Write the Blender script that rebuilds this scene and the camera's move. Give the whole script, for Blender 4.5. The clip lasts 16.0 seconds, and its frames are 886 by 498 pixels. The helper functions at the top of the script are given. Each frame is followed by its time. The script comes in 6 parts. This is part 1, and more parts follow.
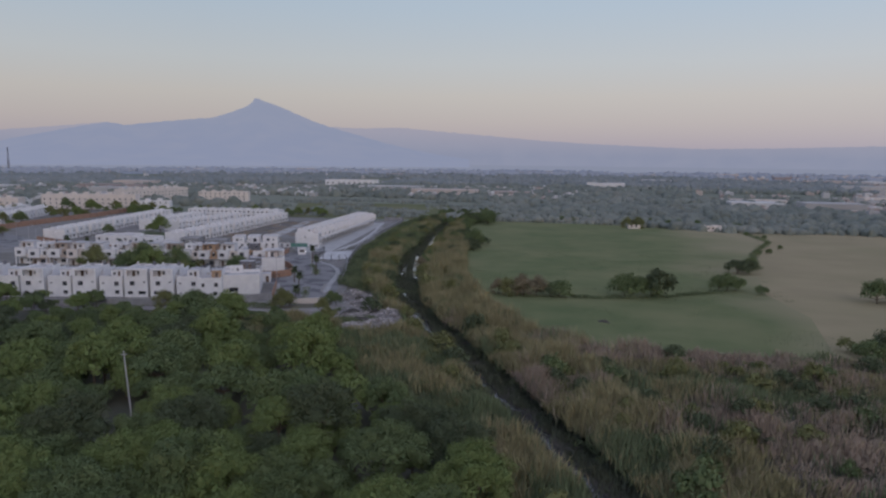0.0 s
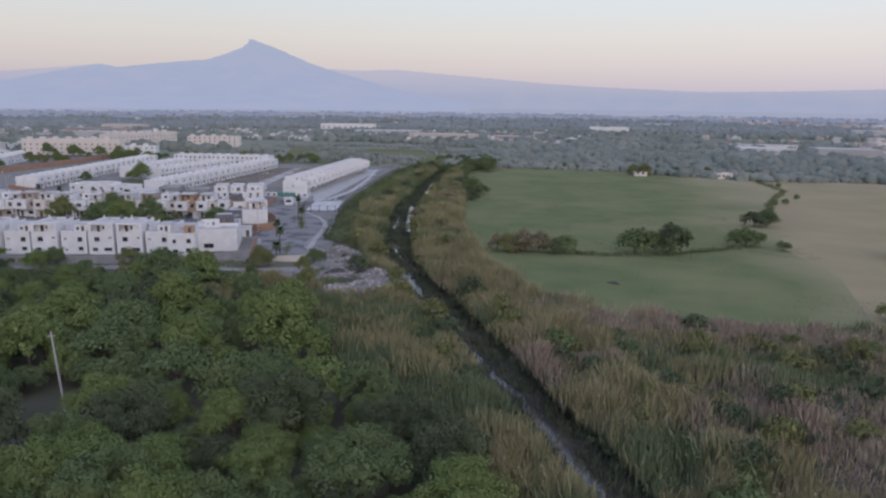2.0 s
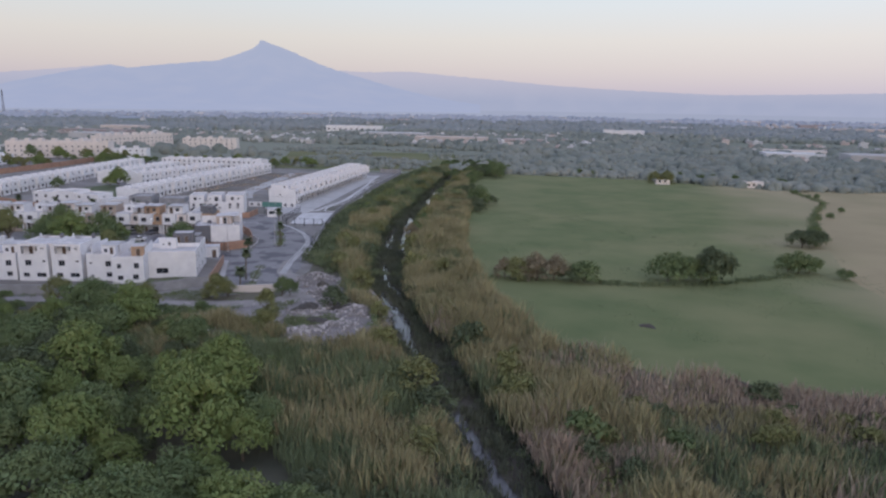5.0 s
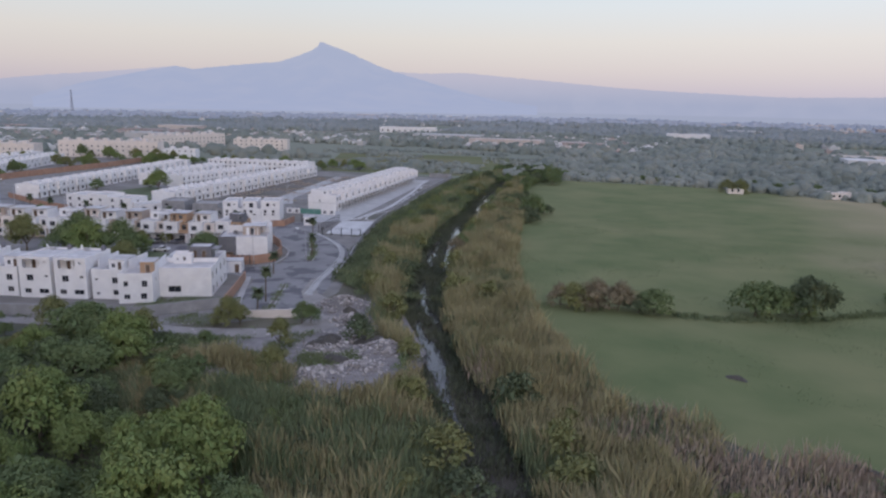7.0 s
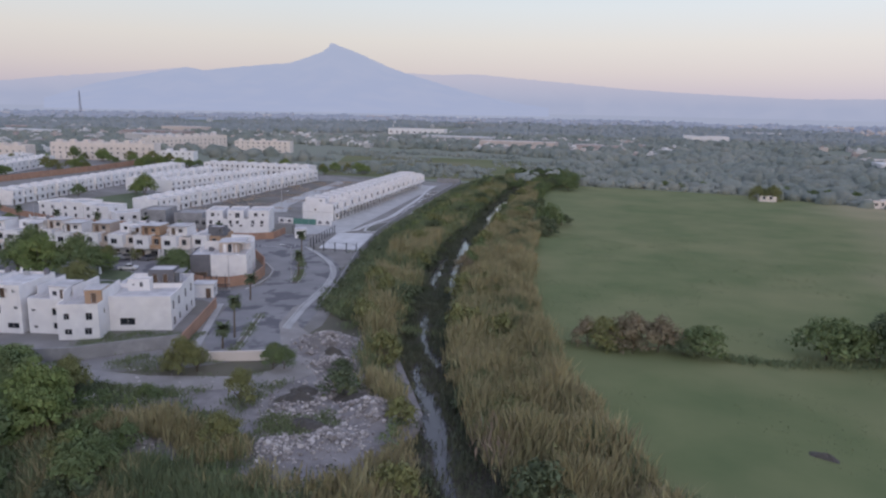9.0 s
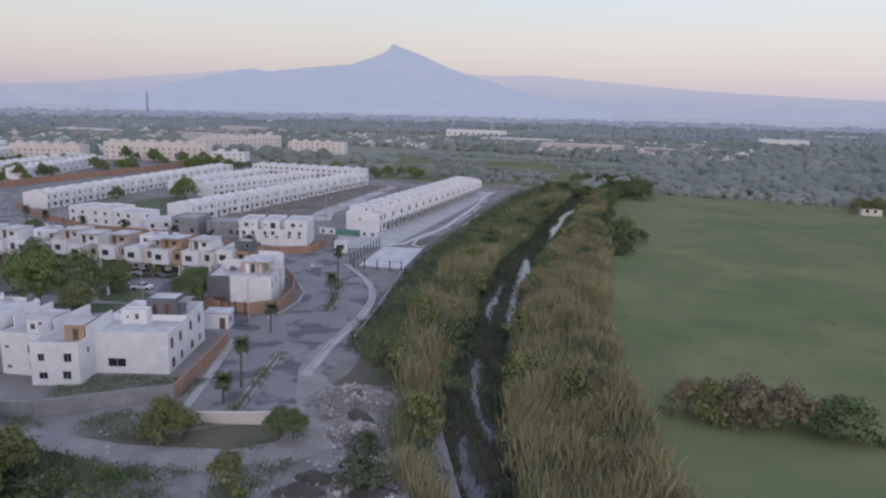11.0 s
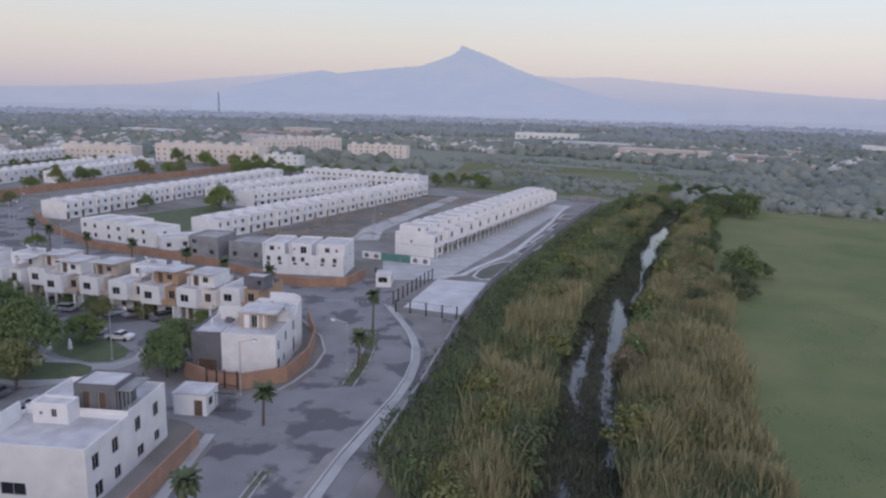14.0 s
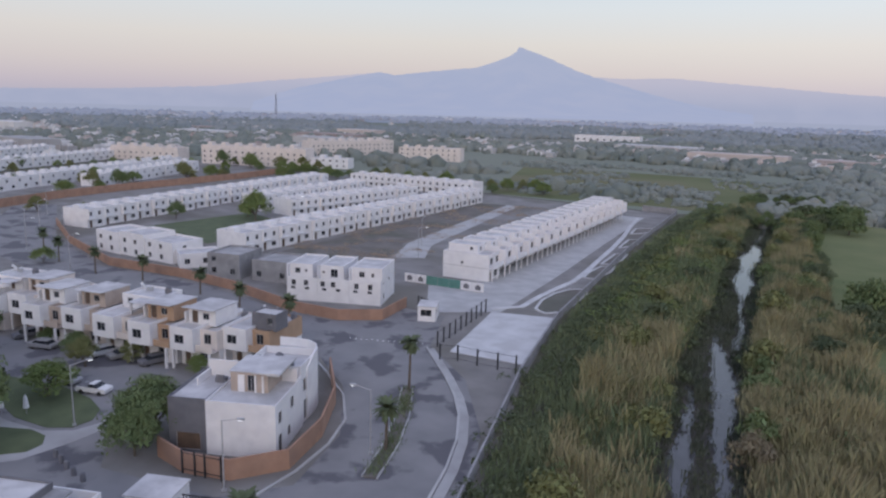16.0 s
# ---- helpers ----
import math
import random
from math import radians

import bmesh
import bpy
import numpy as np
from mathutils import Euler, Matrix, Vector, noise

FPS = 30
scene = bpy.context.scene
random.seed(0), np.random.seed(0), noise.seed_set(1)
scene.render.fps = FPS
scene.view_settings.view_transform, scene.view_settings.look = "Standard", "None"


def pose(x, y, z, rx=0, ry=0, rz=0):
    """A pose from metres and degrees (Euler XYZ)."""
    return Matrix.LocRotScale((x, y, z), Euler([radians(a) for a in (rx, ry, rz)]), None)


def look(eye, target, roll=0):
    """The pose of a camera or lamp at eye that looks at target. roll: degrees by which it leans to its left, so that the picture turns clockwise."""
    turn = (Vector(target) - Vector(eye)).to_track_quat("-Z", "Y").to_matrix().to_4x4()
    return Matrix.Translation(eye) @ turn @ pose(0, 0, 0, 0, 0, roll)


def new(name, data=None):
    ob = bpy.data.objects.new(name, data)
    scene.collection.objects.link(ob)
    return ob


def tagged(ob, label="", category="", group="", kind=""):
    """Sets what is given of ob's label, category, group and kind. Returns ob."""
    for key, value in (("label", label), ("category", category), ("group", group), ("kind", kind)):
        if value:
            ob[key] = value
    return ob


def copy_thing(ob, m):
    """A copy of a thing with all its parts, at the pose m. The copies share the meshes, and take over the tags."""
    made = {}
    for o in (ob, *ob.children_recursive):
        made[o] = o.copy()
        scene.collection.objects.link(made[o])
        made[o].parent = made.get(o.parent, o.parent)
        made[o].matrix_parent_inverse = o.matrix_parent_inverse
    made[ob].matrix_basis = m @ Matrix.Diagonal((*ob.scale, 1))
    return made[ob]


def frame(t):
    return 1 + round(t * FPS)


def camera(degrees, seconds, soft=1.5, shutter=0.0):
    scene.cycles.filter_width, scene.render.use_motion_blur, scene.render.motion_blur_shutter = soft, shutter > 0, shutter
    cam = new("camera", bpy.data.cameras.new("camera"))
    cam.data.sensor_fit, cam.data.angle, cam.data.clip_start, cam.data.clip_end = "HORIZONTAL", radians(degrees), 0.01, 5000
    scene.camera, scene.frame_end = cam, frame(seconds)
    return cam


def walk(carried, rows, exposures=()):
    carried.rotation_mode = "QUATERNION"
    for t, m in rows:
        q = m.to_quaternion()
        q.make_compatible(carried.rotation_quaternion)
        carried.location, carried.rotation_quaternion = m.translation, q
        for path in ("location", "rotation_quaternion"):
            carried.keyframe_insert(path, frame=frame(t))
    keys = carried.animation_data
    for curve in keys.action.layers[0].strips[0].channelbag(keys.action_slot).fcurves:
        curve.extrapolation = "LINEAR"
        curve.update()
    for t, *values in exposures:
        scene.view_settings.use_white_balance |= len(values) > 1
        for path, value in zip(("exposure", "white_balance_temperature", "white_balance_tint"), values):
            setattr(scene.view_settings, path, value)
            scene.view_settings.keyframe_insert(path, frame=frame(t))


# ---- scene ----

PATH = [
    (0, (-0.01, -0.01, 41.14), (-20.46, 97.05, 28.42), 0.59),
    (0.5, (-0.55, 4.37, 41.12), (-20.84, 100.99, 25.23), 0.62),
    (1, (-1.17, 8.79, 41.08), (-21.31, 104.90, 22.20), 0.57),
    (1.5, (-1.74, 13.41, 41.02), (-21.82, 109.19, 20.48), 0.61),
    (2, (-2.22, 18.04, 40.94), (-22.31, 113.85, 20.52), 0.62),
    (2.5, (-2.70, 23.00, 40.89), (-22.76, 118.82, 20.49), 0.63),
    (3, (-3.28, 28.11, 40.86), (-23.30, 123.95, 20.53), 0.70),
    (3.5, (-3.95, 33.40, 40.77), (-23.93, 129.25, 20.44), 0.74),
    (4, (-4.63, 38.82, 40.62), (-24.50, 134.73, 20.43), 0.78),
    (4.2, (-4.90, 41.00, 40.57), (-24.77, 136.90, 20.37), 0.78),
    (6.3, (-7.57, 63.45, 40.24), (-34.74, 157.59, 20.24), 0.98),
    (6.5, (-8.01, 65.69, 40.22), (-35.91, 159.62, 20.22), 0.98),
    (7, (-9.11, 71.30, 40.17), (-38.02, 164.91, 20.10), 1.09),
    (7.5, (-10.43, 77.14, 40.07), (-39.96, 170.56, 20.03), 1.15),
    (8, (-11.88, 82.98, 39.90), (-41.91, 176.23, 19.86), 1.18),
    (8.5, (-13.54, 88.94, 39.75), (-43.75, 182.16, 19.82), 1.16),
    (10.8, (-22.58, 116.78, 39.05), (-58.83, 207.83, 19.16), 1.31),
    (11, (-23.50, 119.25, 39.02), (-61.40, 209.62, 19.13), 1.31),
    (11.5, (-25.79, 125.42, 38.94), (-66.03, 214.78, 19.07), 1.36),
    (12, (-28.31, 131.54, 38.79), (-70.04, 220.22, 18.95), 1.39),
    (12.5, (-31.06, 137.43, 38.57), (-73.48, 225.79, 18.74), 1.44),
    (13, (-33.83, 143.44, 38.50), (-76.85, 231.52, 18.71), 1.45),
    (13.5, (-36.64, 149.27, 38.40), (-81.66, 236.33, 18.56), 1.50),
    (14, (-39.65, 155.35, 38.26), (-85.92, 241.76, 18.43), 1.52),
    (14.5, (-42.85, 161.25, 38.03), (-89.43, 247.49, 18.23), 1.55),
    (15, (-46.16, 167.34, 37.84), (-93.53, 253.17, 18.08), 1.48),
    (15.5, (-49.42, 173.16, 37.65), (-98.32, 258.12, 17.88), 1.50),
    (16, (-52.81, 178.53, 37.46), (-105.66, 261.09, 17.70), 1.57),
]
cam = camera(64.24, 16.0, soft=2.35)
walk(cam, [(t, look(eye, target, roll)) for t, eye, target, roll in PATH],
     exposures=[(0.0, -0.55), (0.5, -0.45), (1.0, -0.28), (1.5, -0.1), (3.0, 0.0), (16.0, 0.0)])

# ---- world and light: clear sky after sunset, everything in soft shade ----
world = bpy.data.worlds.new("dusk_sky")
scene.world = world
world.use_nodes = True
wn, wl = world.node_tree.nodes, world.node_tree.links
wn.clear()
w_out = wn.new("ShaderNodeOutputWorld")
w_bg = wn.new("ShaderNodeBackground")
w_geo = wn.new("ShaderNodeTexCoord")
w_sep = wn.new("ShaderNodeSeparateXYZ")
w_ramp = wn.new("ShaderNodeValToRGB")
w_sky = wn.new("ShaderNodeTexSky")
w_sky.sky_type, w_sky.sun_disc = "NISHITA", False
w_sky.sun_elevation, w_sky.sun_rotation = radians(3.0), radians(153.0)
w_dim = wn.new("ShaderNodeMix")
w_dim.data_type, w_dim.blend_type = "RGBA", "ADD"
w_dim.inputs[0].default_value = 0.05
SKY = [(0.0, (0.42, 0.43, 0.56)), (0.02, (0.48, 0.465, 0.58)), (0.05, (0.56, 0.53, 0.60)), (0.085, (0.625, 0.595, 0.635)),
       (0.13, (0.615, 0.645, 0.725)), (0.2, (0.54, 0.64, 0.79)), (0.45, (0.51, 0.575, 0.82)), (1.0, (0.46, 0.505, 0.77))]
for k, (at, c) in enumerate(SKY):
    e = w_ramp.color_ramp.elements[k] if k < 2 else w_ramp.color_ramp.elements.new(at)
    e.position, e.color = at, (*c, 1)
wl.new(w_geo.outputs["Generated"], w_sep.inputs[0])
wl.new(w_sep.outputs["Z"], w_ramp.inputs[0])
wl.new(w_ramp.outputs[0], w_dim.inputs[6])
wl.new(w_sky.outputs[0], w_dim.inputs[7])
w_side = wn.new("ShaderNodeMapRange")
w_side.inputs["From Min"].default_value, w_side.inputs["From Max"].default_value = -0.5, 0.5
w_side.inputs["To Min"].default_value, w_side.inputs["To Max"].default_value = 0.94, 1.1
w_glow = wn.new("ShaderNodeVectorMath")
w_glow.operation = "SCALE"
wl.new(w_sep.outputs["X"], w_side.inputs[0])
wl.new(w_dim.outputs[2], w_glow.inputs[0])
wl.new(w_side.outputs[0], w_glow.inputs["Scale"])
wl.new(w_glow.outputs[0], w_bg.inputs[0])
wl.new(w_bg.outputs[0], w_out.inputs[0])
w_bg.inputs[1].default_value = 1.0

sun = new("sun", bpy.data.lights.new("sun", "SUN"))
sun.data.energy, sun.data.angle, sun.data.color = 0.6, radians(25), (1.0, 0.86, 0.78)
sun.matrix_world = look((0, 0, 0), (-0.45, 0.85, -0.5))


# ---- materials ----
def mat(name, c1, c2, scale=1.0, rough=0.85, bump=0.0, detail=6.0, stain=None, stain_scale=0.15, stain_amount=0.5,
        per="", metal=0.0, spread=0.12, sharp=0.14, vary=(0.65, 1.35), fade=None, sheen=0.0, spec=0.5, relief=0.0):
    m = bpy.data.materials.new(name)
    m.use_nodes = True
    n, l = m.node_tree.nodes, m.node_tree.links
    b = n["Principled BSDF"]
    b.inputs["Roughness"].default_value, b.inputs["Metallic"].default_value = rough, metal
    b.inputs["Specular IOR Level"].default_value = spec
    b.inputs["Sheen Weight"].default_value, b.inputs["Sheen Roughness"].default_value = sheen, 0.45
    geo = n.new("ShaderNodeNewGeometry")
    where = geo.outputs["Position"]
    no = n.new("ShaderNodeTexNoise")
    no.inputs["Scale"].default_value, no.inputs["Detail"].default_value = scale, detail
    l.new(where, no.inputs["Vector"])
    rp = n.new("ShaderNodeValToRGB")
    rp.color_ramp.elements[0].position, rp.color_ramp.elements[1].position = 0.5 - spread * 1.6, 0.5 + spread * 1.6
    rp.color_ramp.elements[0].color, rp.color_ramp.elements[1].color = (*c1, 1), (*c2, 1)
    l.new(no.outputs["Fac"], rp.inputs[0])
    col = rp.outputs[0]
    if stain:
        ns = n.new("ShaderNodeTexNoise")
        ns.inputs["Scale"].default_value, ns.inputs["Detail"].default_value = stain_scale, 5.0
        l.new(where, ns.inputs["Vector"])
        rs = n.new("ShaderNodeValToRGB")
        rs.color_ramp.elements[0].position, rs.color_ramp.elements[1].position = 0.55 - sharp / 2, 0.55 + sharp / 2
        rs.color_ramp.elements[0].color = (0, 0, 0, 1)
        rs.color_ramp.elements[1].color = (stain_amount, stain_amount, stain_amount, 1)
        l.new(ns.outputs["Fac"], rs.inputs[0])
        mx = n.new("ShaderNodeMix")
        mx.data_type = "RGBA"
        l.new(rs.outputs[0], mx.inputs[0])
        l.new(col, mx.inputs[6])
        mx.inputs[7].default_value = (*stain, 1)
        col = mx.outputs[2]
    if fade:
        # one growth gives way to another, unevenly, from west to east
        sx, nf, ad, mf, mx = n.new("ShaderNodeSeparateXYZ"), n.new("ShaderNodeTexNoise"), n.new("ShaderNodeMath"), n.new("ShaderNodeMapRange"), n.new("ShaderNodeMix")
        nf.inputs["Scale"].default_value = 0.02
        ad.operation, mx.data_type = "MULTIPLY_ADD", "RGBA"
        ad.inputs[1].default_value = 70.0
        l.new(where, sx.inputs[0])
        l.new(where, nf.inputs["Vector"])
        l.new(nf.outputs["Fac"], ad.inputs[0])
        l.new(sx.outputs["X"], ad.inputs[2])
        mf.inputs["From Min"].default_value, mf.inputs["From Max"].default_value = fade[1] + 35, fade[2] + 35
        l.new(ad.outputs[0], mf.inputs[0])
        l.new(mf.outputs[0], mx.inputs[0])
        l.new(col, mx.inputs[6])
        mx.inputs[7].default_value = (*fade[0], 1)
        col = mx.outputs[2]
    if per:
        hs = n.new("ShaderNodeHueSaturation")
        mr = n.new("ShaderNodeMapRange")
        mr.inputs["To Min"].default_value, mr.inputs["To Max"].default_value = vary
        mh = n.new("ShaderNodeMapRange")
        mh.inputs["To Min"].default_value, mh.inputs["To Max"].default_value = 0.485, 0.515
        if per == "island":
            src = geo.outputs["Random Per Island"]
        else:
            src = n.new("ShaderNodeObjectInfo").outputs["Random"]
        l.new(src, mr.inputs[0])
        l.new(src, mh.inputs[0])
        l.new(mr.outputs[0], hs.inputs["Value"])
        l.new(mh.outputs[0], hs.inputs["Hue"])
        l.new(col, hs.inputs["Color"])
        col = hs.outputs[0]
    l.new(col, b.inputs["Base Color"])
    if bump:
        nb = n.new("ShaderNodeTexNoise")
        nb.inputs["Scale"].default_value, nb.inputs["Detail"].default_value = relief or scale * 6, 8.0
        l.new(where, nb.inputs["Vector"])
        bp = n.new("ShaderNodeBump")
        bp.inputs["Strength"].default_value, bp.inputs["Distance"].default_value = bump, 0.9 if relief else 0.1
        l.new(nb.outputs["Fac"], bp.inputs["Height"])
        l.new(bp.outputs[0], b.inputs["Normal"])
    return m


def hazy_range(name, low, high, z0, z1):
    """The plain glow of a far range, haze by height and paler lit slopes painted in."""
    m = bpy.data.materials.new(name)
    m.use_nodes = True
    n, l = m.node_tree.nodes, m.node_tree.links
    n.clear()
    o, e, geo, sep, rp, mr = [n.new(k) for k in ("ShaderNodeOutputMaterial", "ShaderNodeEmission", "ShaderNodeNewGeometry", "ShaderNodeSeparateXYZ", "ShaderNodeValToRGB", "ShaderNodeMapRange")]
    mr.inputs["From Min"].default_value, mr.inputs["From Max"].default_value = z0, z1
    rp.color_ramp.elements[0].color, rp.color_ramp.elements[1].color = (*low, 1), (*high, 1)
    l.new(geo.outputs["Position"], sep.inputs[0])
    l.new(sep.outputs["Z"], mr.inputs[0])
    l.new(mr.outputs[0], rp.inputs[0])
    # noise paints the paler slopes, in place of light falling on them
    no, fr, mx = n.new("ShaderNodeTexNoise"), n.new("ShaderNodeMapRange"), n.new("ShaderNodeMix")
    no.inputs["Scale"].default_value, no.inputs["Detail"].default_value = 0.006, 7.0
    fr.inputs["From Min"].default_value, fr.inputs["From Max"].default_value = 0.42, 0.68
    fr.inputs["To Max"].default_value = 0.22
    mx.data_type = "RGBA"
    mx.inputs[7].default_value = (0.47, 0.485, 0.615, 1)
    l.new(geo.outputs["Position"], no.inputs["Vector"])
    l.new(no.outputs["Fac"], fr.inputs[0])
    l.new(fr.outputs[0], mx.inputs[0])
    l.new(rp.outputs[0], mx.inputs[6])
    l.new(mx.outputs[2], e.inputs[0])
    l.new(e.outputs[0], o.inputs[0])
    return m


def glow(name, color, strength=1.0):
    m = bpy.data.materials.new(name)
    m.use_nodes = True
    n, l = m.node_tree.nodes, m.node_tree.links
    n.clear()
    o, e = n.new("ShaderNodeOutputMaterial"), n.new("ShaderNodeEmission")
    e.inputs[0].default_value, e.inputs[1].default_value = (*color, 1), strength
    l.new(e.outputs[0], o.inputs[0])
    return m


WHITE = mat("white_stucco", (0.70, 0.69, 0.70), (0.82, 0.81, 0.81), 0.7, 0.9, 0.15, stain=(0.58, 0.565, 0.545), stain_scale=0.35, stain_amount=0.2)
CREAM = mat("cream_stucco", (0.66, 0.60, 0.55), (0.76, 0.69, 0.64), 0.5, 0.9, 0.1, stain=(0.55, 0.5, 0.46), stain_amount=0.3)
TAN = mat("tan_stucco", (0.40, 0.33, 0.28), (0.50, 0.42, 0.36), 0.7, 0.9, 0.1)
ORANGE = mat("ochre_paint", (0.39, 0.265, 0.175), (0.46, 0.315, 0.21), 0.6, 0.85, 0.1)
BRICKY = mat("terracotta_wall_paint", (0.33, 0.195, 0.135), (0.41, 0.25, 0.175), 0.5, 0.9, 0.15, stain=(0.25, 0.165, 0.125), stain_scale=0.3)
GREY = mat("grey_block", (0.24, 0.24, 0.25), (0.36, 0.355, 0.36), 0.8, 0.95, 0.3, stain=(0.2, 0.2, 0.2), stain_scale=0.4)
DGREY = mat("dark_grey_paint", (0.13, 0.13, 0.145), (0.18, 0.18, 0.195), 0.6, 0.85)
ROOF = mat("roof_screed", (0.46, 0.45, 0.46), (0.62, 0.61, 0.61), 0.5, 0.9, 0.15, stain=(0.34, 0.33, 0.33), stain_scale=0.3)
ROOFD = mat("roof_weathered", (0.30, 0.30, 0.31), (0.42, 0.41, 0.41), 0.5, 0.9, 0.15, stain=(0.22, 0.22, 0.22), stain_scale=0.3)
CONC = mat("concrete", (0.37, 0.37, 0.368), (0.48, 0.478, 0.472), 0.35, 0.9, 0.1, stain=(0.35, 0.34, 0.34), stain_scale=0.12)
PADM = mat("pale_slab", (0.50, 0.50, 0.505), (0.60, 0.60, 0.605), 0.25, 0.85, 0.05, stain=(0.42, 0.415, 0.41), stain_scale=0.3, stain_amount=0.5, spec=0.2)
ASPH = mat("street_concrete", (0.20, 0.198, 0.203), (0.258, 0.253, 0.255), 0.18, 0.8, 0.1, stain=(0.095, 0.092, 0.106), stain_scale=0.17, stain_amount=0.8, sharp=0.06, spec=0.3)
TIPPED = mat("tipped_grey_dirt", (0.175, 0.163, 0.163), (0.275, 0.26, 0.256), 0.5, 0.95, 0.5, stain=(0.15, 0.14, 0.135), stain_scale=0.3, stain_amount=0.7)
LOTM = mat("building_lot_gravel", (0.18, 0.172, 0.165), (0.27, 0.258, 0.248), 0.15, 0.95, 0.2, stain=(0.15, 0.14, 0.12), stain_scale=0.05, stain_amount=0.8)
GROUND = mat("scrub_ground", (0.06, 0.065, 0.045), (0.12, 0.115, 0.08), 0.08, 0.95, 0.4, stain=(0.14, 0.125, 0.095), stain_scale=0.018, stain_amount=0.6)
FIELD = mat("green_pasture", (0.118, 0.152, 0.069), (0.172, 0.194, 0.092), 0.10, 0.95, 0.3, detail=10.0, stain=(0.255, 0.245, 0.13), stain_scale=0.03, stain_amount=0.5, spread=0.16, sharp=0.28, fade=((0.325, 0.285, 0.178), 36.0, 72.0), spec=0.1)
DRY = mat("dry_pasture", (0.30, 0.255, 0.155), (0.35, 0.295, 0.18), 0.05, 0.95, 0.5, stain=(0.25, 0.235, 0.13), stain_scale=0.02, stain_amount=0.5, spec=0.15)
LAWN = mat("lawn", (0.075, 0.10, 0.05), (0.115, 0.14, 0.07), 0.3, 0.95, 0.4)
LEAF = mat("tree_leaves", (0.108, 0.15, 0.066), (0.163, 0.207, 0.09), 0.3, 0.8, per="island", vary=(0.86, 1.14), spec=0.25)
LEAFB = mat("bright_leaves", (0.145, 0.198, 0.066), (0.196, 0.245, 0.088), 0.35, 0.8, per="island", vary=(0.86, 1.14), spec=0.25)
LEAFY = mat("yellowing_leaves", (0.158, 0.172, 0.07), (0.21, 0.216, 0.092), 0.35, 0.8, per="island", vary=(0.86, 1.14), spec=0.25)
LEAFD = mat("dark_leaves", (0.08, 0.105, 0.058), (0.122, 0.147, 0.08), 0.35, 0.85, per="island", vary=(0.86, 1.14), spec=0.25)
LEAFR = mat("dry_brown_foliage", (0.195, 0.168, 0.112), (0.25, 0.212, 0.145), 0.35, 0.9, per="island", vary=(0.85, 1.15), spec=0.2)
# far leaves and fields: aerial haze is mixed into these base colours, paler with distance
PALELEAF = mat("hazed_pale_foliage", (0.345, 0.38, 0.43), (0.40, 0.425, 0.47), 0.004, 0.95, spec=0.02)
FARLEAF = mat("hazed_far_foliage", (0.215, 0.245, 0.245), (0.285, 0.305, 0.30), 0.008, 0.95, 0.8, per="island", vary=(0.95, 1.05), spec=0.05, relief=0.5)
MIDLEAF = mat("hazed_scrub_foliage", (0.178, 0.208, 0.186), (0.274, 0.29, 0.254), 0.02, 0.95, 1.0, per="island", vary=(0.93, 1.07), spec=0.05, relief=0.9)
FARGROUND = mat("hazed_far_fields", (0.20, 0.225, 0.18), (0.25, 0.265, 0.215), 0.004, 0.95, 0.2, stain=(0.29, 0.275, 0.24), stain_scale=0.0025, stain_amount=0.5, spec=0.02)
FARGREEN = mat("far_meadow", (0.135, 0.152, 0.078), (0.185, 0.195, 0.11), 0.02, 0.95, 0.2, stain=(0.225, 0.20, 0.135), stain_scale=0.012, stain_amount=0.6, spec=0.03)
BACKRANGE = hazy_range("hazy_far_range", (0.375, 0.41, 0.56), (0.50, 0.49, 0.60), 60.0, 215.0)
TOWNW = mat("dull_white_wall", (0.58, 0.57, 0.57), (0.72, 0.71, 0.70), 0.05, 0.9, per="island", vary=(0.6, 1.1))
TOWNP = mat("dull_pinkish_wall", (0.50, 0.425, 0.395), (0.62, 0.54, 0.50), 0.05, 0.9, per="island", vary=(0.6, 1.1))
TRACK = mat("pale_trodden_dirt", (0.235, 0.222, 0.212), (0.315, 0.298, 0.285), 0.3, 0.95, 0.3, stain=(0.22, 0.205, 0.19), stain_scale=0.2, stain_amount=0.5)
# the two outermost rings of plain carry the haze as colour, the last one glowing
HAZEPLAIN = mat("hazed_plain", (0.33, 0.365, 0.40), (0.38, 0.41, 0.44), 0.003, 0.95, spec=0.02)
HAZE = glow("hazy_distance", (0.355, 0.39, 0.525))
PLASTIC = mat("white_plastic", (0.7, 0.7, 0.7), (0.8, 0.8, 0.8), 2.0, 0.5)
TYRE = mat("tyre_rubber", (0.02, 0.02, 0.02), (0.035, 0.035, 0.035), 3.0, 0.8)
LOTD = mat("weedy_lot", (0.13, 0.118, 0.105), (0.20, 0.182, 0.165), 0.2, 0.95, 0.3, stain=(0.10, 0.105, 0.08), stain_scale=0.08, stain_amount=0.7)
SIDEW = mat("footpath_concrete", (0.35, 0.35, 0.35), (0.44, 0.435, 0.435), 0.4, 0.9, 0.1, stain=(0.22, 0.215, 0.21), stain_scale=0.2)
TEAL = mat("teal_panel", (0.08, 0.20, 0.17), (0.11, 0.25, 0.21), 1.0, 0.6)
WEEDD = mat("dark_water_weeds", (0.085, 0.105, 0.075), (0.14, 0.155, 0.11), 0.07, 0.9, per="island", spec=0.2)
BARK = mat("bark", (0.10, 0.08, 0.06), (0.17, 0.14, 0.11), 4.0, 0.95, 0.5)
REED = mat("reed_blades", (0.27, 0.25, 0.14), (0.355, 0.318, 0.188), 0.07, 0.9, per="island", vary=(0.8, 1.2), spec=0.2)
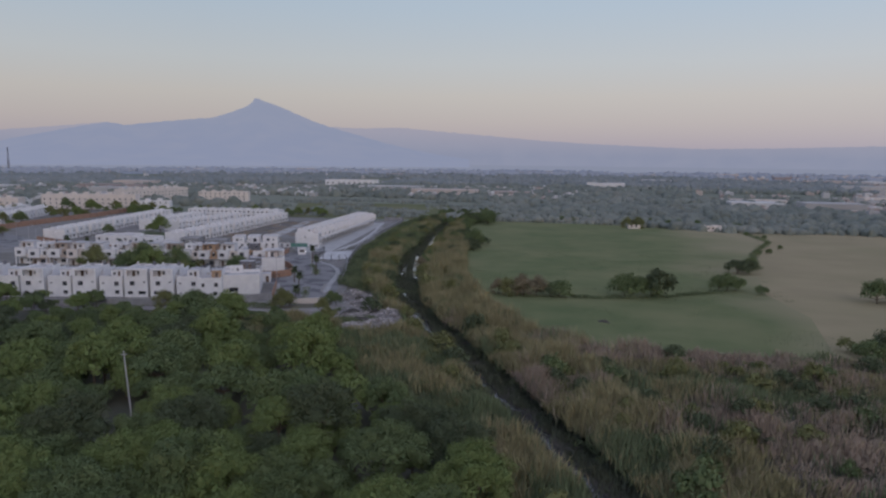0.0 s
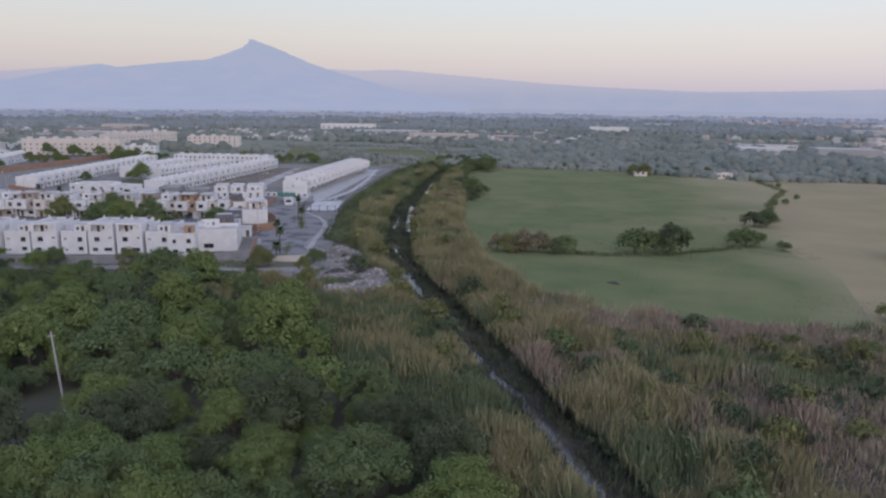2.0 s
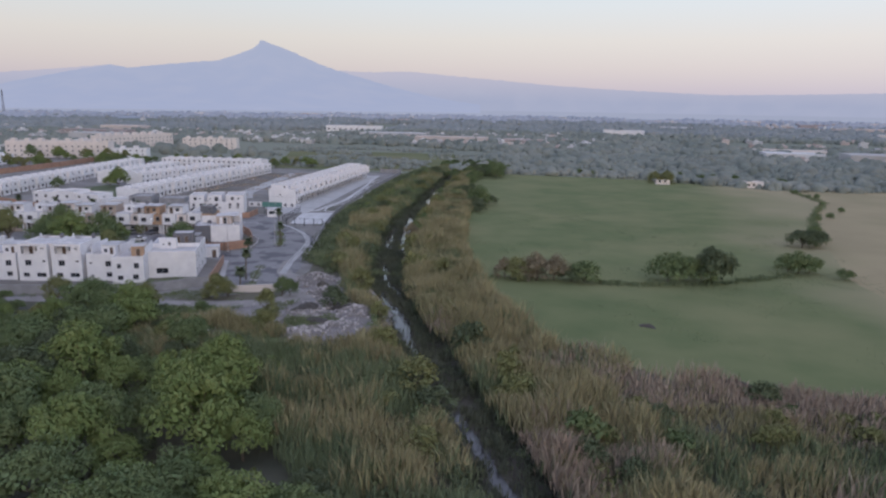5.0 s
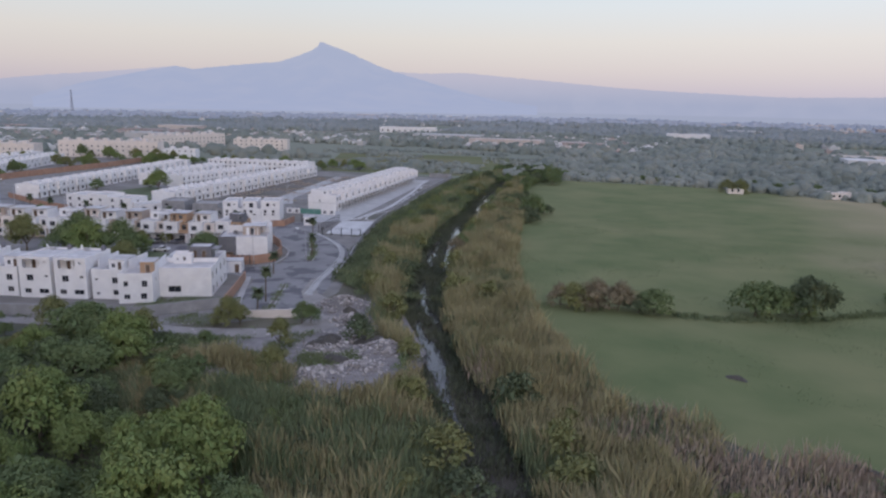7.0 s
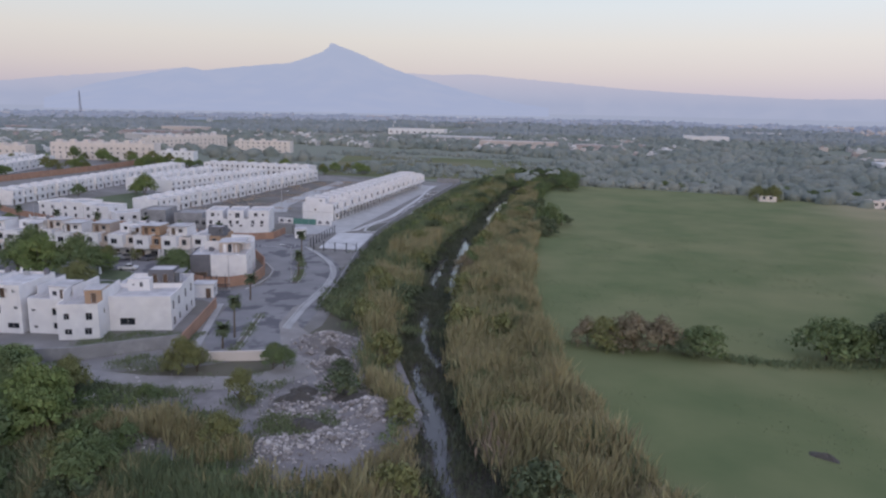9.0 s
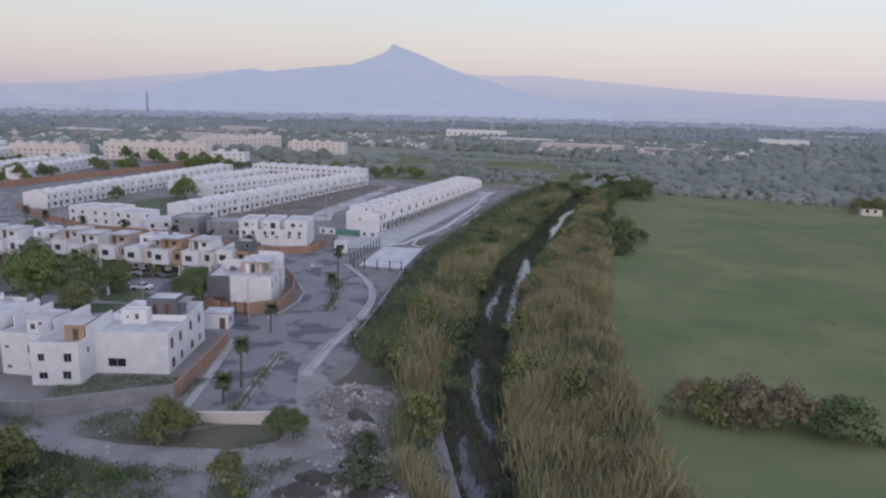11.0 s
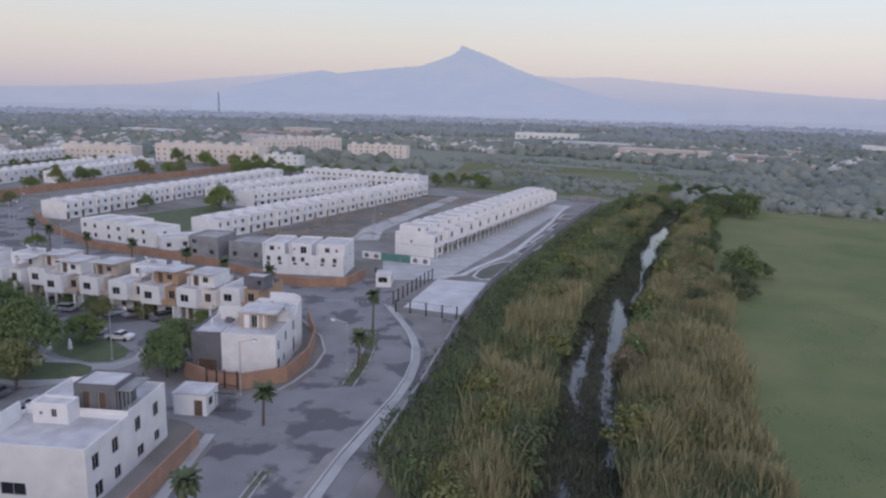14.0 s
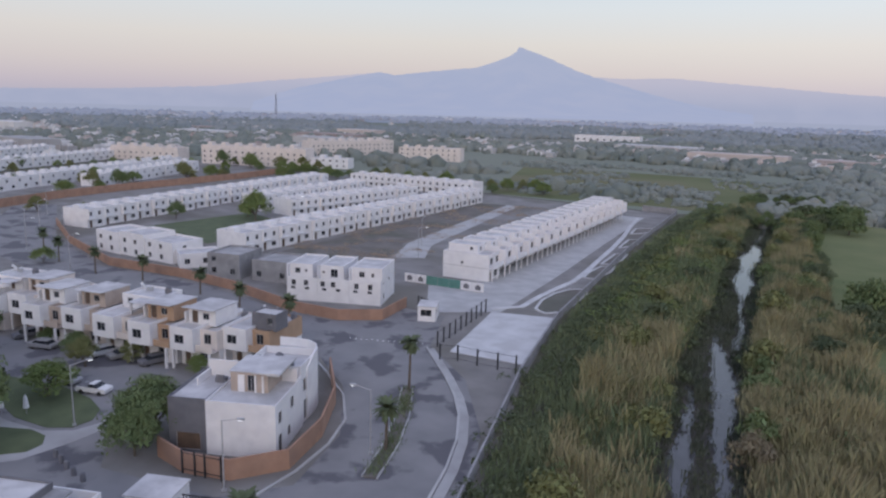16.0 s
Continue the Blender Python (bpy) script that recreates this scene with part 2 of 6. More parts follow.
REEDG = mat("green_reed_blades", (0.138, 0.18, 0.10), (0.205, 0.238, 0.136), 0.07, 0.9, per="island", vary=(0.8, 1.2), spec=0.2)
REEDB = mat("dry_weed_stalks", (0.33, 0.265, 0.21), (0.43, 0.35, 0.28), 0.07, 0.9, per="island", vary=(0.8, 1.2), spec=0.2)
WATER = mat("canal_water", (0.05, 0.05, 0.05), (0.07, 0.07, 0.075), 0.3, 0.06, 0.02)
MUD = mat("mud", (0.05, 0.045, 0.04), (0.085, 0.075, 0.06), 0.3, 0.7, 0.4)
STONE = mat("rubble_stone", (0.30, 0.275, 0.265), (0.50, 0.47, 0.455), 0.9, 0.95, 0.4, per="island", vary=(0.5, 1.3))
GLASS = mat("window_glass", (0.022, 0.025, 0.032), (0.038, 0.042, 0.05), 0.5, 0.15, spec=0.3)
FRAME = mat("window_frame_aluminium", (0.45, 0.45, 0.46), (0.55, 0.55, 0.56), 2.0, 0.5, metal=0.4)
DOORM = mat("door_brown", (0.10, 0.07, 0.05), (0.15, 0.10, 0.07), 1.0, 0.6)
STEEL = mat("dark_steel", (0.05, 0.05, 0.055), (0.08, 0.08, 0.085), 2.0, 0.6, metal=0.5)
GALV = mat("galvanised_pole", (0.40, 0.40, 0.41), (0.52, 0.52, 0.53), 2.0, 0.5, metal=0.5)
LAMP = glow("lit_lamp", (0.95, 0.97, 1.0), 3.0)
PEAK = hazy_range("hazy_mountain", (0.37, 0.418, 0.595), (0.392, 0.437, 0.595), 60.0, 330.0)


# ---- mesh helpers ----
class Geo:
    """Collects quads and boxes, and becomes one mesh."""

    def __init__(self):
        self.v, self.f = [], []

    def face(self, *pts):
        k = len(self.v)
        self.v += [tuple(p) for p in pts]
        self.f.append(tuple(range(k, k + len(pts))))

    def box(self, x0, y0, z0, x1, y1, z1):
        k = len(self.v)
        self.v += [(x, y, z) for z in (z0, z1) for x, y in ((x0, y0), (x1, y0), (x1, y1), (x0, y1))]
        for f in ((3, 2, 1, 0), (4, 5, 6, 7), (0, 1, 5, 4), (1, 2, 6, 5), (2, 3, 7, 6), (3, 0, 4, 7)):
            self.f.append(tuple(k + i for i in f))

    def tube(self, a, b, r0, r1, n=7):
        a, b = Vector(a), Vector(b)
        d = (b - a).normalized()
        s = d.orthogonal().normalized()
        t = d.cross(s)
        k = len(self.v)
        for p, r in ((a, r0), (b, r1)):
            for i in range(n):
                g = 2 * math.pi * i / n
                self.v.append(tuple(p + (s * math.cos(g) + t * math.sin(g)) * r))
        for i in range(n):
            j = (i + 1) % n
            self.f.append((k + i, k + j, k + n + j, k + n + i))
        self.f.append(tuple(k + n + i for i in range(n)))

    def mesh(self, name, material):
        me = bpy.data.meshes.new(name)
        me.from_pydata(self.v, [], self.f)
        me.materials.append(material)
        me.update()
        return me


def part(name, geo, material, parent=None, label=""):
    ob = new(name, geo if isinstance(geo, bpy.types.Mesh) else geo.mesh(name, material))
    ob.parent = parent
    return tagged(ob, label)


def empty(name, m, label, category, group="", kind=""):
    ob = new(name)
    ob.matrix_world = m
    return tagged(ob, label, category, group, kind)


def ground_poly(name, pts, z, material, label, thick=0.0, category=""):
    """A flat piece of the setting, with an edge of its own thickness."""
    g = Geo()
    g.face(*[(x, y, z) for x, y in pts])
    low = z - max(thick, 0.03)
    for (x0, y0), (x1, y1) in zip(pts, pts[1:] + pts[:1]):
        g.face((x0, y0, low), (x1, y1, low), (x1, y1, z), (x0, y0, z))
    ob = part(name, g, material)
    return tagged(ob, label, category or name, kind="structure")


def strip(name, line, width, z, material, label, height=0.15):
    """A band with a thickness along a line, such as a kerb or a low wall."""
    g = Geo()
    pts = [Vector((x, y, 0)) for x, y in line]
    sides = []
    for i, p in enumerate(pts):
        d = (pts[min(i + 1, len(pts) - 1)] - pts[max(i - 1, 0)]).normalized()
        n = Vector((-d.y, d.x, 0)) * width / 2
        sides.append((p + n, p - n))
    up, dn = Vector((0, 0, z + height)), Vector((0, 0, z))
    for (a, b), (c, d) in zip(sides, sides[1:]):
        g.face(a + up, b + up, d + up, c + up)
        g.face(a + dn, a + up, c + up, c + dn)
        g.face(b + up, b + dn, d + dn, d + up)
    for a, b in (sides[0], sides[-1]):
        g.face(a + dn, b + dn, b + up, a + up)
    ob = part(name, g, material)
    return tagged(ob, label, name.replace("_", " "), kind="structure")


def facade(g, o, u, width, z0, z1, holes, depth=0.16):
    """A wall face from o along the unit vector u, with openings (x0, z0, x1, z1) that have reveals; its outside is to the right of u."""
    o, u = Vector((o[0], o[1], 0)), Vector((u[0], u[1], 0))
    inn = Vector((-u.y, u.x, 0)) * depth
    xs = sorted({0.0, width, *[h[0] for h in holes], *[h[2] for h in holes]})
    zs = sorted({z0, z1, *[h[1] for h in holes], *[h[3] for h in holes]})

    def at(x, z, i=0):
        return tuple(o + u * x + inn * i + Vector((0, 0, z)))
    for xa, xb in zip(xs, xs[1:]):
        for za, zb in zip(zs, zs[1:]):
            cx, cz = (xa + xb) / 2, (za + zb) / 2
            if not any(h[0] < cx < h[2] and h[1] < cz < h[3] for h in holes):
                g.face(at(xa, za), at(xb, za), at(xb, zb), at(xa, zb))
    for a, b, c, d in holes:
        g.face(at(a, b), at(c, b), at(c, b, 1), at(a, b, 1))
        g.face(at(a, d, 1), at(c, d, 1), at(c, d), at(a, d))
        g.face(at(a, b, 1), at(a, d, 1), at(a, d), at(a, b))
        g.face(at(c, b), at(c, d), at(c, d, 1), at(c, b, 1))


WIN = {}


def window_part(parent, o, u, hole, kind="window", depth=0.16):
    """Frame with its pane, set back in an opening of a facade."""
    w, h = round(hole[2] - hole[0], 2), round(hole[3] - hole[1], 2)
    if (w, h, kind) not in WIN:
        g, p = Geo(), Geo()
        t = 0.06
        for a in ((0, 0, w, t), (0, h - t, w, h), (0, t, t, h - t), (w - t, t, w, h - t)):
            g.box(a[0], -0.05, a[1], a[2], 0.02, a[3])
        if kind == "window":
            g.box(w / 2 - 0.025, -0.04, t, w / 2 + 0.025, 0.01, h - t)
        p.box(t, -0.012, t, w - t, 0.012, h - t)
        WIN[w, h, kind] = (g.mesh("frame", FRAME), p.mesh("pane", GLASS if kind == "window" else DOORM))
    fm, pm = WIN[w, h, kind]
    a = math.atan2(u[1], u[0])
    inn = (-u[1] * depth * 0.8, u[0] * depth * 0.8)
    ob = part(kind, fm, FRAME, parent)
    ob.matrix_local = pose(o[0] + u[0] * hole[0] + inn[0], o[1] + u[1] * hole[0] + inn[1], hole[1], 0, 0, math.degrees(a))
    part("pane" if kind == "window" else "leaf", pm, GLASS, ob)
    return ob


def shell(parent, name, x0, y0, x1, y1, z0, z1, material, openings=None, parapet=0.6, roof=None, roof_name="roof", label=""):
    """A block of a house: four faces with openings, a parapet and a sunk roof slab."""
    g = Geo()
    openings = openings or {}
    sides = {"front": ((x0, y0), (1, 0), x1 - x0), "right": ((x1, y0), (0, 1), y1 - y0),
             "back": ((x1, y1), (-1, 0), x1 - x0), "left": ((x0, y1), (0, -1), y1 - y0)}
    for side, (o, u, w) in sides.items():
        hs = [h for h in openings.get(side, ())]
        facade(g, o, u, w, z0, z1, [h[:4] for h in hs])
        for h in hs:
            window_part(parent, o, u, h[:4], h[4] if len(h) > 4 else "window")
    t = 0.14
    zr = z1 - parapet
    a, b, c, d = x0 + t, y0 + t, x1 - t, y1 - t
    if parapet > 0:
        for (ox, oy), (ix, iy), (ox2, oy2), (ix2, iy2) in (
                ((x0, y0), (a, b), (x1, y0), (c, b)), ((x1, y0), (c, b), (x1, y1), (c, d)),
                ((x1, y1), (c, d), (x0, y1), (a, d)), ((x0, y1), (a, d), (x0, y0), (a, b))):
            g.face((ox, oy, z1), (ox2, oy2, z1), (ix2, iy2, z1), (ix, iy, z1))
            g.face((ix, iy, z1), (ix2, iy2, z1), (ix2, iy2, zr), (ix, iy, zr))
    part(name, g, material, parent, label)
    r = Geo()
    if parapet > 0:
        r.face((a, b, zr), (c, b, zr), (c, d, zr), (a, d, zr))
    else:
        r.box(x0 - 0.12, y0 - 0.12, z1, x1 + 0.12, y1 + 0.12, z1 + 0.14)
    part(roof_name, r, roof or ROOF, parent)


def water_tank(parent, x, y, z):
    g = Geo()
    g.tube((x, y, z), (x, y, z + 0.9), 0.5, 0.5, 10)
    g.tube((x, y, z + 0.9), (x, y, z + 1.2), 0.5, 0.18, 10)
    part("water_tank", g, DGREY, parent, "dark plastic rooftop water tank")


def roof_clutter(parent, x, y, z, seed):
    """A gas cylinder, a cooling unit and a pipe on a roof."""
    r = random.Random(seed)
    g = Geo()
    g.tube((x, y + r.uniform(0, 1), z), (x, y + r.uniform(0, 1), z + 1.1), 0.22, 0.2, 8)
    part("gas_cylinder", g, PLASTIC, parent)
    g = Geo()
    g.box(x + 1.0, y, z, x + 1.9, y + 0.4, z + 0.7)
    g.box(x + 1.05, y - 0.03, z + 0.1, x + 1.6, y, z + 0.6)
    part("cooling_unit", g, GALV, parent)
    g = Geo()
    g.tube((x + 2.4, y, z), (x + 2.4, y, z + 1.3), 0.05, 0.05, 6)
    part("vent_pipe", g, GALV, parent)


# ---- the ground and the canal ----
CANAL = [(-400, 236), (40, 26), (88, 3.5), (131, -18.5), (150, -28), (176, -41.8), (190, -48.6), (205, -53.6), (220, -58.5), (235, -61.9), (250, -66), (280, -72), (310, -75.5), (365, -82), (400, -86), (483, -91.5), (560, -98), (700, -112), (4800, -500)]


def canal_x(y):
    for (y0, x0), (y1, x1) in zip(CANAL, CANAL[1:]):
        if y <= y1:
            return x0 + (x1 - x0) * (y - y0) / (y1 - y0)
    return CANAL[-1][1]


def build_ground():
    g = Geo()
    ys = [-900, -300] + [float(y) for y in range(0, 560, 6)] + [600, 700, 900, 1300, 2000, 3000, 4900]
    offs = [-8.5, -6.4, -5.0, 5.0, 6.4, 8.5]
    rows = []
    for y in ys:
        c = canal_x(y)
        deep = 1.0 if y < 436 else max(0.0, 1 - (y - 436) / 30)
        row = [(-4900, y, 0.0)]
        for o in offs:
            wob = noise.noise((y * 0.08, o, 0)) * 0.9
            z = (0, -1.2, -2.7, -2.7, -1.2, 0)[offs.index(o)] * deep
            row.append((c + o + wob, y, z))
        row.append((4900, y, 0.0))
        rows.append(row)
    n = len(offs) + 2
    g.v = [p for r in rows for p in r]
    for j in range(len(rows) - 1):
        for i in range(n - 1):
            g.f.append((j * n + i, j * n + i + 1, (j + 1) * n + i + 1, (j + 1) * n + i))
    return tagged(part("ground", g, GROUND), "flat scrubby plain cut by a narrow ditch", "ground", kind="structure")


build_ground()
# strips of open water: (y, offset from the ditch's middle, half width)
LANES = [[(24, -0.8, 1.6), (100, -0.9, 1.0), (108, -0.4, 1.4), (115, 0.5, 1.1), (122, -1.1, 0.9), (130, -0.9, 1.0), (140, -1.3, 0.8)],
         [(150, -1.7, 0.4), (160, -1.7, 0.9), (168, -1.2, 1.2), (174, -0.6, 1.9), (179, -0.3, 1.9), (185, -0.4, 1.5), (188, -1.0, 0.8), (192, -1.7, 0.6), (198, -1.4, 0.5)],
         [(196, 1.4, 0.5), (200, 1.8, 1.1), (204, 0.0, 0.7), (210, -1.0, 0.6), (214, -0.8, 0.8), (221, -1.2, 0.7), (226, -1.2, 0.4)],
         [(230, 3.8, 1.3), (237, 3.6, 0.7), (245, 3.2, 1.2), (251, 2.7, 1.3), (258, 2.2, 1.0), (265, 1.9, 1.1), (272, 2.3, 1.7), (280, 2.4, 1.8), (289, 1.4, 1.8), (296, 0.2, 1.3), (303, -0.9, 0.8), (309, -1.4, 0.4)],
         [(242, -1.0, 0.4), (248, -2.0, 1.0), (253, -2.4, 1.3), (259, -2.3, 1.2), (267, -2.2, 0.8), (275, -1.9, 0.6), (281, -2.8, 0.5)],
         [(301, 2.4, 0.6), (307, 2.4, 0.9), (313, 2.5, 0.9), (322, 1.9, 0.5), (330, 1.0, 0.7), (338, 0.9, 0.6), (343, 0.9, 1.5), (349, 0.4, 2.4), (356, 0.2, 2.9), (366, -0.4, 2.0), (378, -0.2, 2.8), (392, 0.2, 3.4), (400, 0.8, 2.2), (410, -0.4, 0.9), (430, -0.8, 0.8), (452, -1.0, 1.0)]]
WATERZ = -1.75


def lane_at(lane, y):
    """The middle and half width of a strip of open water."""
    ys, offs, halves = zip(*LANES[lane])
    c = canal_x(y) + float(np.interp(y, ys, offs)) + noise.noise((y * 0.21, lane * 4.0, 0)) * 0.35
    return c, float(np.interp(y, ys, halves)) * (0.95 + 0.6 * noise.noise((y * 0.4, 3.7 + lane, 0)))


def in_water(x, y):
    for k, lane in enumerate(LANES):
        if lane[0][0] < y < lane[-1][0]:
            c, w = lane_at(k, y)
            if abs(x - c) < w + 0.25:
                return True
    return False


g = Geo()
for lane, rows in enumerate(LANES):
    prev = None
    zw = WATERZ + 0.004 * lane
    for y in np.arange(rows[0][0], rows[-1][0], 0.8):
        c, w = lane_at(lane, y)
        ragl, ragr = noise.noise((y * 0.9, 1.0, lane)) * 0.35, noise.noise((y * 0.9, 7.0, lane)) * 0.35
        now = (c - w + ragl, c + w + ragr, y) if w > 0.15 else None
        if prev and now:
            g.face((prev[0], prev[2], zw), (prev[1], prev[2], zw), (now[1], y, zw), (now[0], y, zw))
        prev = now
tagged(part("canal_water", g, WATER), "still grey water in a narrow overgrown canal", "water", kind="structure")
g = Geo()
for y in range(20, 440, 4):
    a_, b_ = canal_x(y), canal_x(y + 4)
    g.face((a_ - 6.2, y, -1.85), (a_ + 6.2, y, -1.85), (b_ + 6.2, y + 4, -1.85), (b_ - 6.2, y + 4, -1.85))
tagged(part("canal_bed", g, MUD), "dark wet mud along the bottom of the canal", "mud", kind="structure")

ground_poly("far_plain", [(-4800, 474), (-424, 474), (-300, 466), (-205, 454), (-124, 449), (-84, 464), (19, 463), (88, 429), (330, 440), (4800, 440), (4800, 4800), (-4800, 4800)], 0.03, FARGROUND, "wide plain in a haze-paled colour reaching to the mountains", category="plain")
ground_poly("far_meadow", [(-205, 455), (-112, 462), (-100, 620), (-265, 610)], 0.05, FARGREEN, "green meadow beyond the lots", category="meadow")
def far_ring(near, far, z, material, label):
    arc = [radians(a) for a in range(-78, 79, 3)]
    ring = [(near * math.sin(a), near * math.cos(a) + 60) for a in arc] + [(far * math.sin(a), far * math.cos(a) + 60) for a in reversed(arc)]
    ground_poly("backdrop", ring, z, material, label, category="plain")


# rings laid over the plain to imitate haze; the outer one emits its colour
far_ring(1650, 2350, 0.6, HAZEPLAIN, "plain near the horizon in a pale haze colour")
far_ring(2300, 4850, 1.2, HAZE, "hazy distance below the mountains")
# pastures, each a sheet a hand's height above the plain
ground_poly("pasture", [(canal_x(y) + 13, y) for y in range(170, 470, 15)] + [(-60, 466), (19, 462), (86, 428), (89, 385), (70, 330), (62, 285), (54, 232), (58, 200), (52, 161), (13, 150), (-8, 166)],
            0.06, FIELD, "green grazed pasture with straw-coloured patches", category="pasture")
ground_poly("dry_pasture", [(40, 158), (45, 200), (45, 232), (53, 285), (61, 330), (80, 385), (78, 432), (120, 440), (260, 470), (330, 440), (330, 160)],
            0.05, DRY, "dry tan pasture beside the green one", category="pasture")

# ---- the mountain range, far behind everything ----
RIDGE = [(-75, 0.004), (-64, 0.007), (-57, 0.011), (-50, 0.018), (-46, 0.027), (-42, 0.034), (-37.6, 0.043), (-36.4, 0.039), (-34, 0.0446), (-30.7, 0.050),
         (-28.1, 0.065), (-27.1, 0.0755), (-26.8, 0.0786), (-26.4, 0.077), (-25.9, 0.0735), (-24.6, 0.0655), (-22, 0.046), (-21.1, 0.0425), (-19, 0.0415),
         (-15.7, 0.0435), (-13, 0.0396), (-8.6, 0.0335), (-4.3, 0.027), (0, 0.0225), (8, 0.0165), (14, 0.018), (19.6, 0.0205), (26, 0.019), (40, 0.014), (70, 0.01)]


MAIN = [(-47, 0.0), (-44, 0.018), (-40, 0.034), (-37.6, 0.0425), (-36.4, 0.039), (-34, 0.0446), (-31.5, 0.0495), (-30.2, 0.0515), (-28.6, 0.061), (-27.6, 0.0685), (-27.2, 0.0735), (-27.05, 0.0792), (-26.75, 0.0788),
        (-26.45, 0.0762), (-25.5, 0.071), (-24.4, 0.0635), (-22.8, 0.0515), (-21.4, 0.043), (-19.5, 0.034), (-17, 0.022), (-14.5, 0.012), (-12, 0.004), (-10, 0.0)]


def build_range(name, ridge, steps, material, label, a0, a1, rough, step=0.2):
    """A chain of hills with spurs, by heights over bearings."""
    cols = []
    a = a0
    while a <= a1:
        e = 0.0
        for (b0, e0), (b1, e1) in zip(ridge, ridge[1:]):
            if b0 <= a <= b1:
                e = e0 + (e1 - e0) * (a - b0) / (b1 - b0)
        e += (noise.noise((a * 2.1, 0.0, 3.0)) + 0.5 * noise.noise((a * 5.3, 0.0, 3.0))) * rough
        far = steps[-2][0]
        col = []
        for d, s_ in steps:
            z = (40 + e * far) * s_ * (1 + 0.16 * noise.noise((a * 0.9, d * 0.002, 5.0)) * (s_ < 1))
            col.append((math.sin(radians(a)) * d, math.cos(radians(a)) * d + 60, z - 0.5))
        cols.append(col)
        a += step
    g, k = Geo(), len(steps)
    g.v = [p for c in cols for p in c]
    for i in range(len(cols) - 1):
        for j in range(k - 1):
            g.f.append((i * k + j, (i + 1) * k + j, (i + 1) * k + j + 1, i * k + j + 1))
    tagged(part(name, g, material), label, "mountain", kind="structure")


BACK = [(b, min(h, 0.0435) if -33 < b < -20 else h * 0.985) for b, h in RIDGE]
# both ranges glow, with the blue of the haze set in their colour
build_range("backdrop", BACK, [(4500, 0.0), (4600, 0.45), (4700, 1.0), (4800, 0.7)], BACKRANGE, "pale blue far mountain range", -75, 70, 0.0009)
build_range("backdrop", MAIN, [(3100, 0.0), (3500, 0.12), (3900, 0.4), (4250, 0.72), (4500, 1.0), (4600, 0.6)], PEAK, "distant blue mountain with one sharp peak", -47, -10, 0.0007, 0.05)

# ---- streets and paved ground of the estate ----
ground_poly("estate_ground", [(-150, 160), (-95, 172), (-84, 178), (-74, 188), (-74, 205), (-83, 236), (-93, 262), (-101, 292), (-112, 365), (-121, 446), (-205, 452), (-300, 470), (-420, 470), (-420, 290), (-300, 230), (-190, 165)],
            0.02, LOTM, "pale gravelly ground between the houses", category="ground")
ground_poly("street", [(-80, 182), (-73.5, 189), (-75, 197), (-78, 209), (-84, 233), (-90, 246), (-100, 259), (-112, 268), (-119, 283), (-130, 283), (-126, 273), (-134, 268.5), (-144, 267.5), (-163, 270.5),
                       (-181, 271), (-203, 268), (-246, 282), (-300, 312), (-306, 300), (-252, 262), (-205, 256), (-168, 259), (-140, 259), (-122, 253.5), (-112, 247), (-103, 236), (-99.5, 225), (-104, 219), (-118, 216),
                       (-128, 224), (-136, 238), (-172, 230), (-170, 205), (-130, 205), (-104, 211), (-97, 209), (-90, 192)],
            0.05, ASPH, "worn grey concrete street with damp dark patches", category="street")
ground_poly("lot_paving", [(-123, 283), (-112, 292), (-116, 330), (-121, 370), (-128, 430), (-136, 430), (-128, 312), (-134, 300)], 0.045, CONC, "pale concrete paving beside new houses", category="paving")
ground_poly("slab", [(-108, 267.5), (-95.7, 269.3), (-101.8, 294.5), (-113.4, 290.7)], 0.12, PADM, "bare pale concrete slab", 0.12, "slab")
for outline in ([(-158, 213), (-146, 218.6), (-137, 216.9), (-131.4, 217.6), (-129, 219.4), (-129, 221.8), (-131, 224), (-135, 225.2), (-142, 225.2), (-158, 221)],
                [(-152, 206), (-140, 212), (-135.6, 214.7), (-132.2, 216.4), (-129.4, 216.5), (-127.6, 215.2), (-127.3, 213.3), (-129, 211.3), (-134, 207.6), (-142, 205.5)]):
    ground_poly("park_lawn", outline, 0.1, LAWN, "small rounded lawn in the estate", 0.06, "lawn")
ground_poly("footpath", [(-158, 210), (-146, 216), (-136.6, 216), (-131, 217), (-128.2, 219), (-127.6, 222), (-130, 225.6), (-128.2, 226.6), (-125.8, 223), (-125.6, 217), (-126.2, 212), (-130, 207), (-150, 203), (-158, 203)], 0.07, SIDEW, "pale path winding between small lawns", 0.05)
ground_poly("courtyard_lawn", [(-205, 300), (-207, 335), (-238, 345), (-240, 302)], 0.06, LAWN, "lawn between terraces", category="lawn")
ground_poly("dirt_track", [(-150, 156), (-118, 165), (-101, 168.6), (-86, 170), (-74, 173.2), (-66.5, 178), (-63.6, 184), (-65, 190.5), (-70, 197), (-77.5, 203), (-81.5, 209), (-84.2, 217), (-84.6, 213), (-81.6, 203), (-75.5, 193.5), (-71, 187.5), (-70.5, 182.5), (-74, 178.5), (-86, 174.2), (-101, 172.4), (-118, 168.6), (-150, 160)], 0.085, TRACK, "bare dirt track at the estate's edge", category="track")
ground_poly("waste_ground", [(-104, 160), (-70, 150), (-42, 152), (-44, 176), (-58, 200), (-66, 200), (-62, 186), (-70, 176), (-86, 171)], 0.03, TIPPED, "dirt waste ground with rubble", category="ground")
R_KERB = [(-79.6, 201), (-80.2, 202.8), (-83.4, 214), (-87, 230.5), (-88.9, 236.7), (-91.4, 242.8), (-94.8, 248.8), (-98.4, 253.5), (-103, 258.4), (-107.5, 262.7), (-112, 267)]
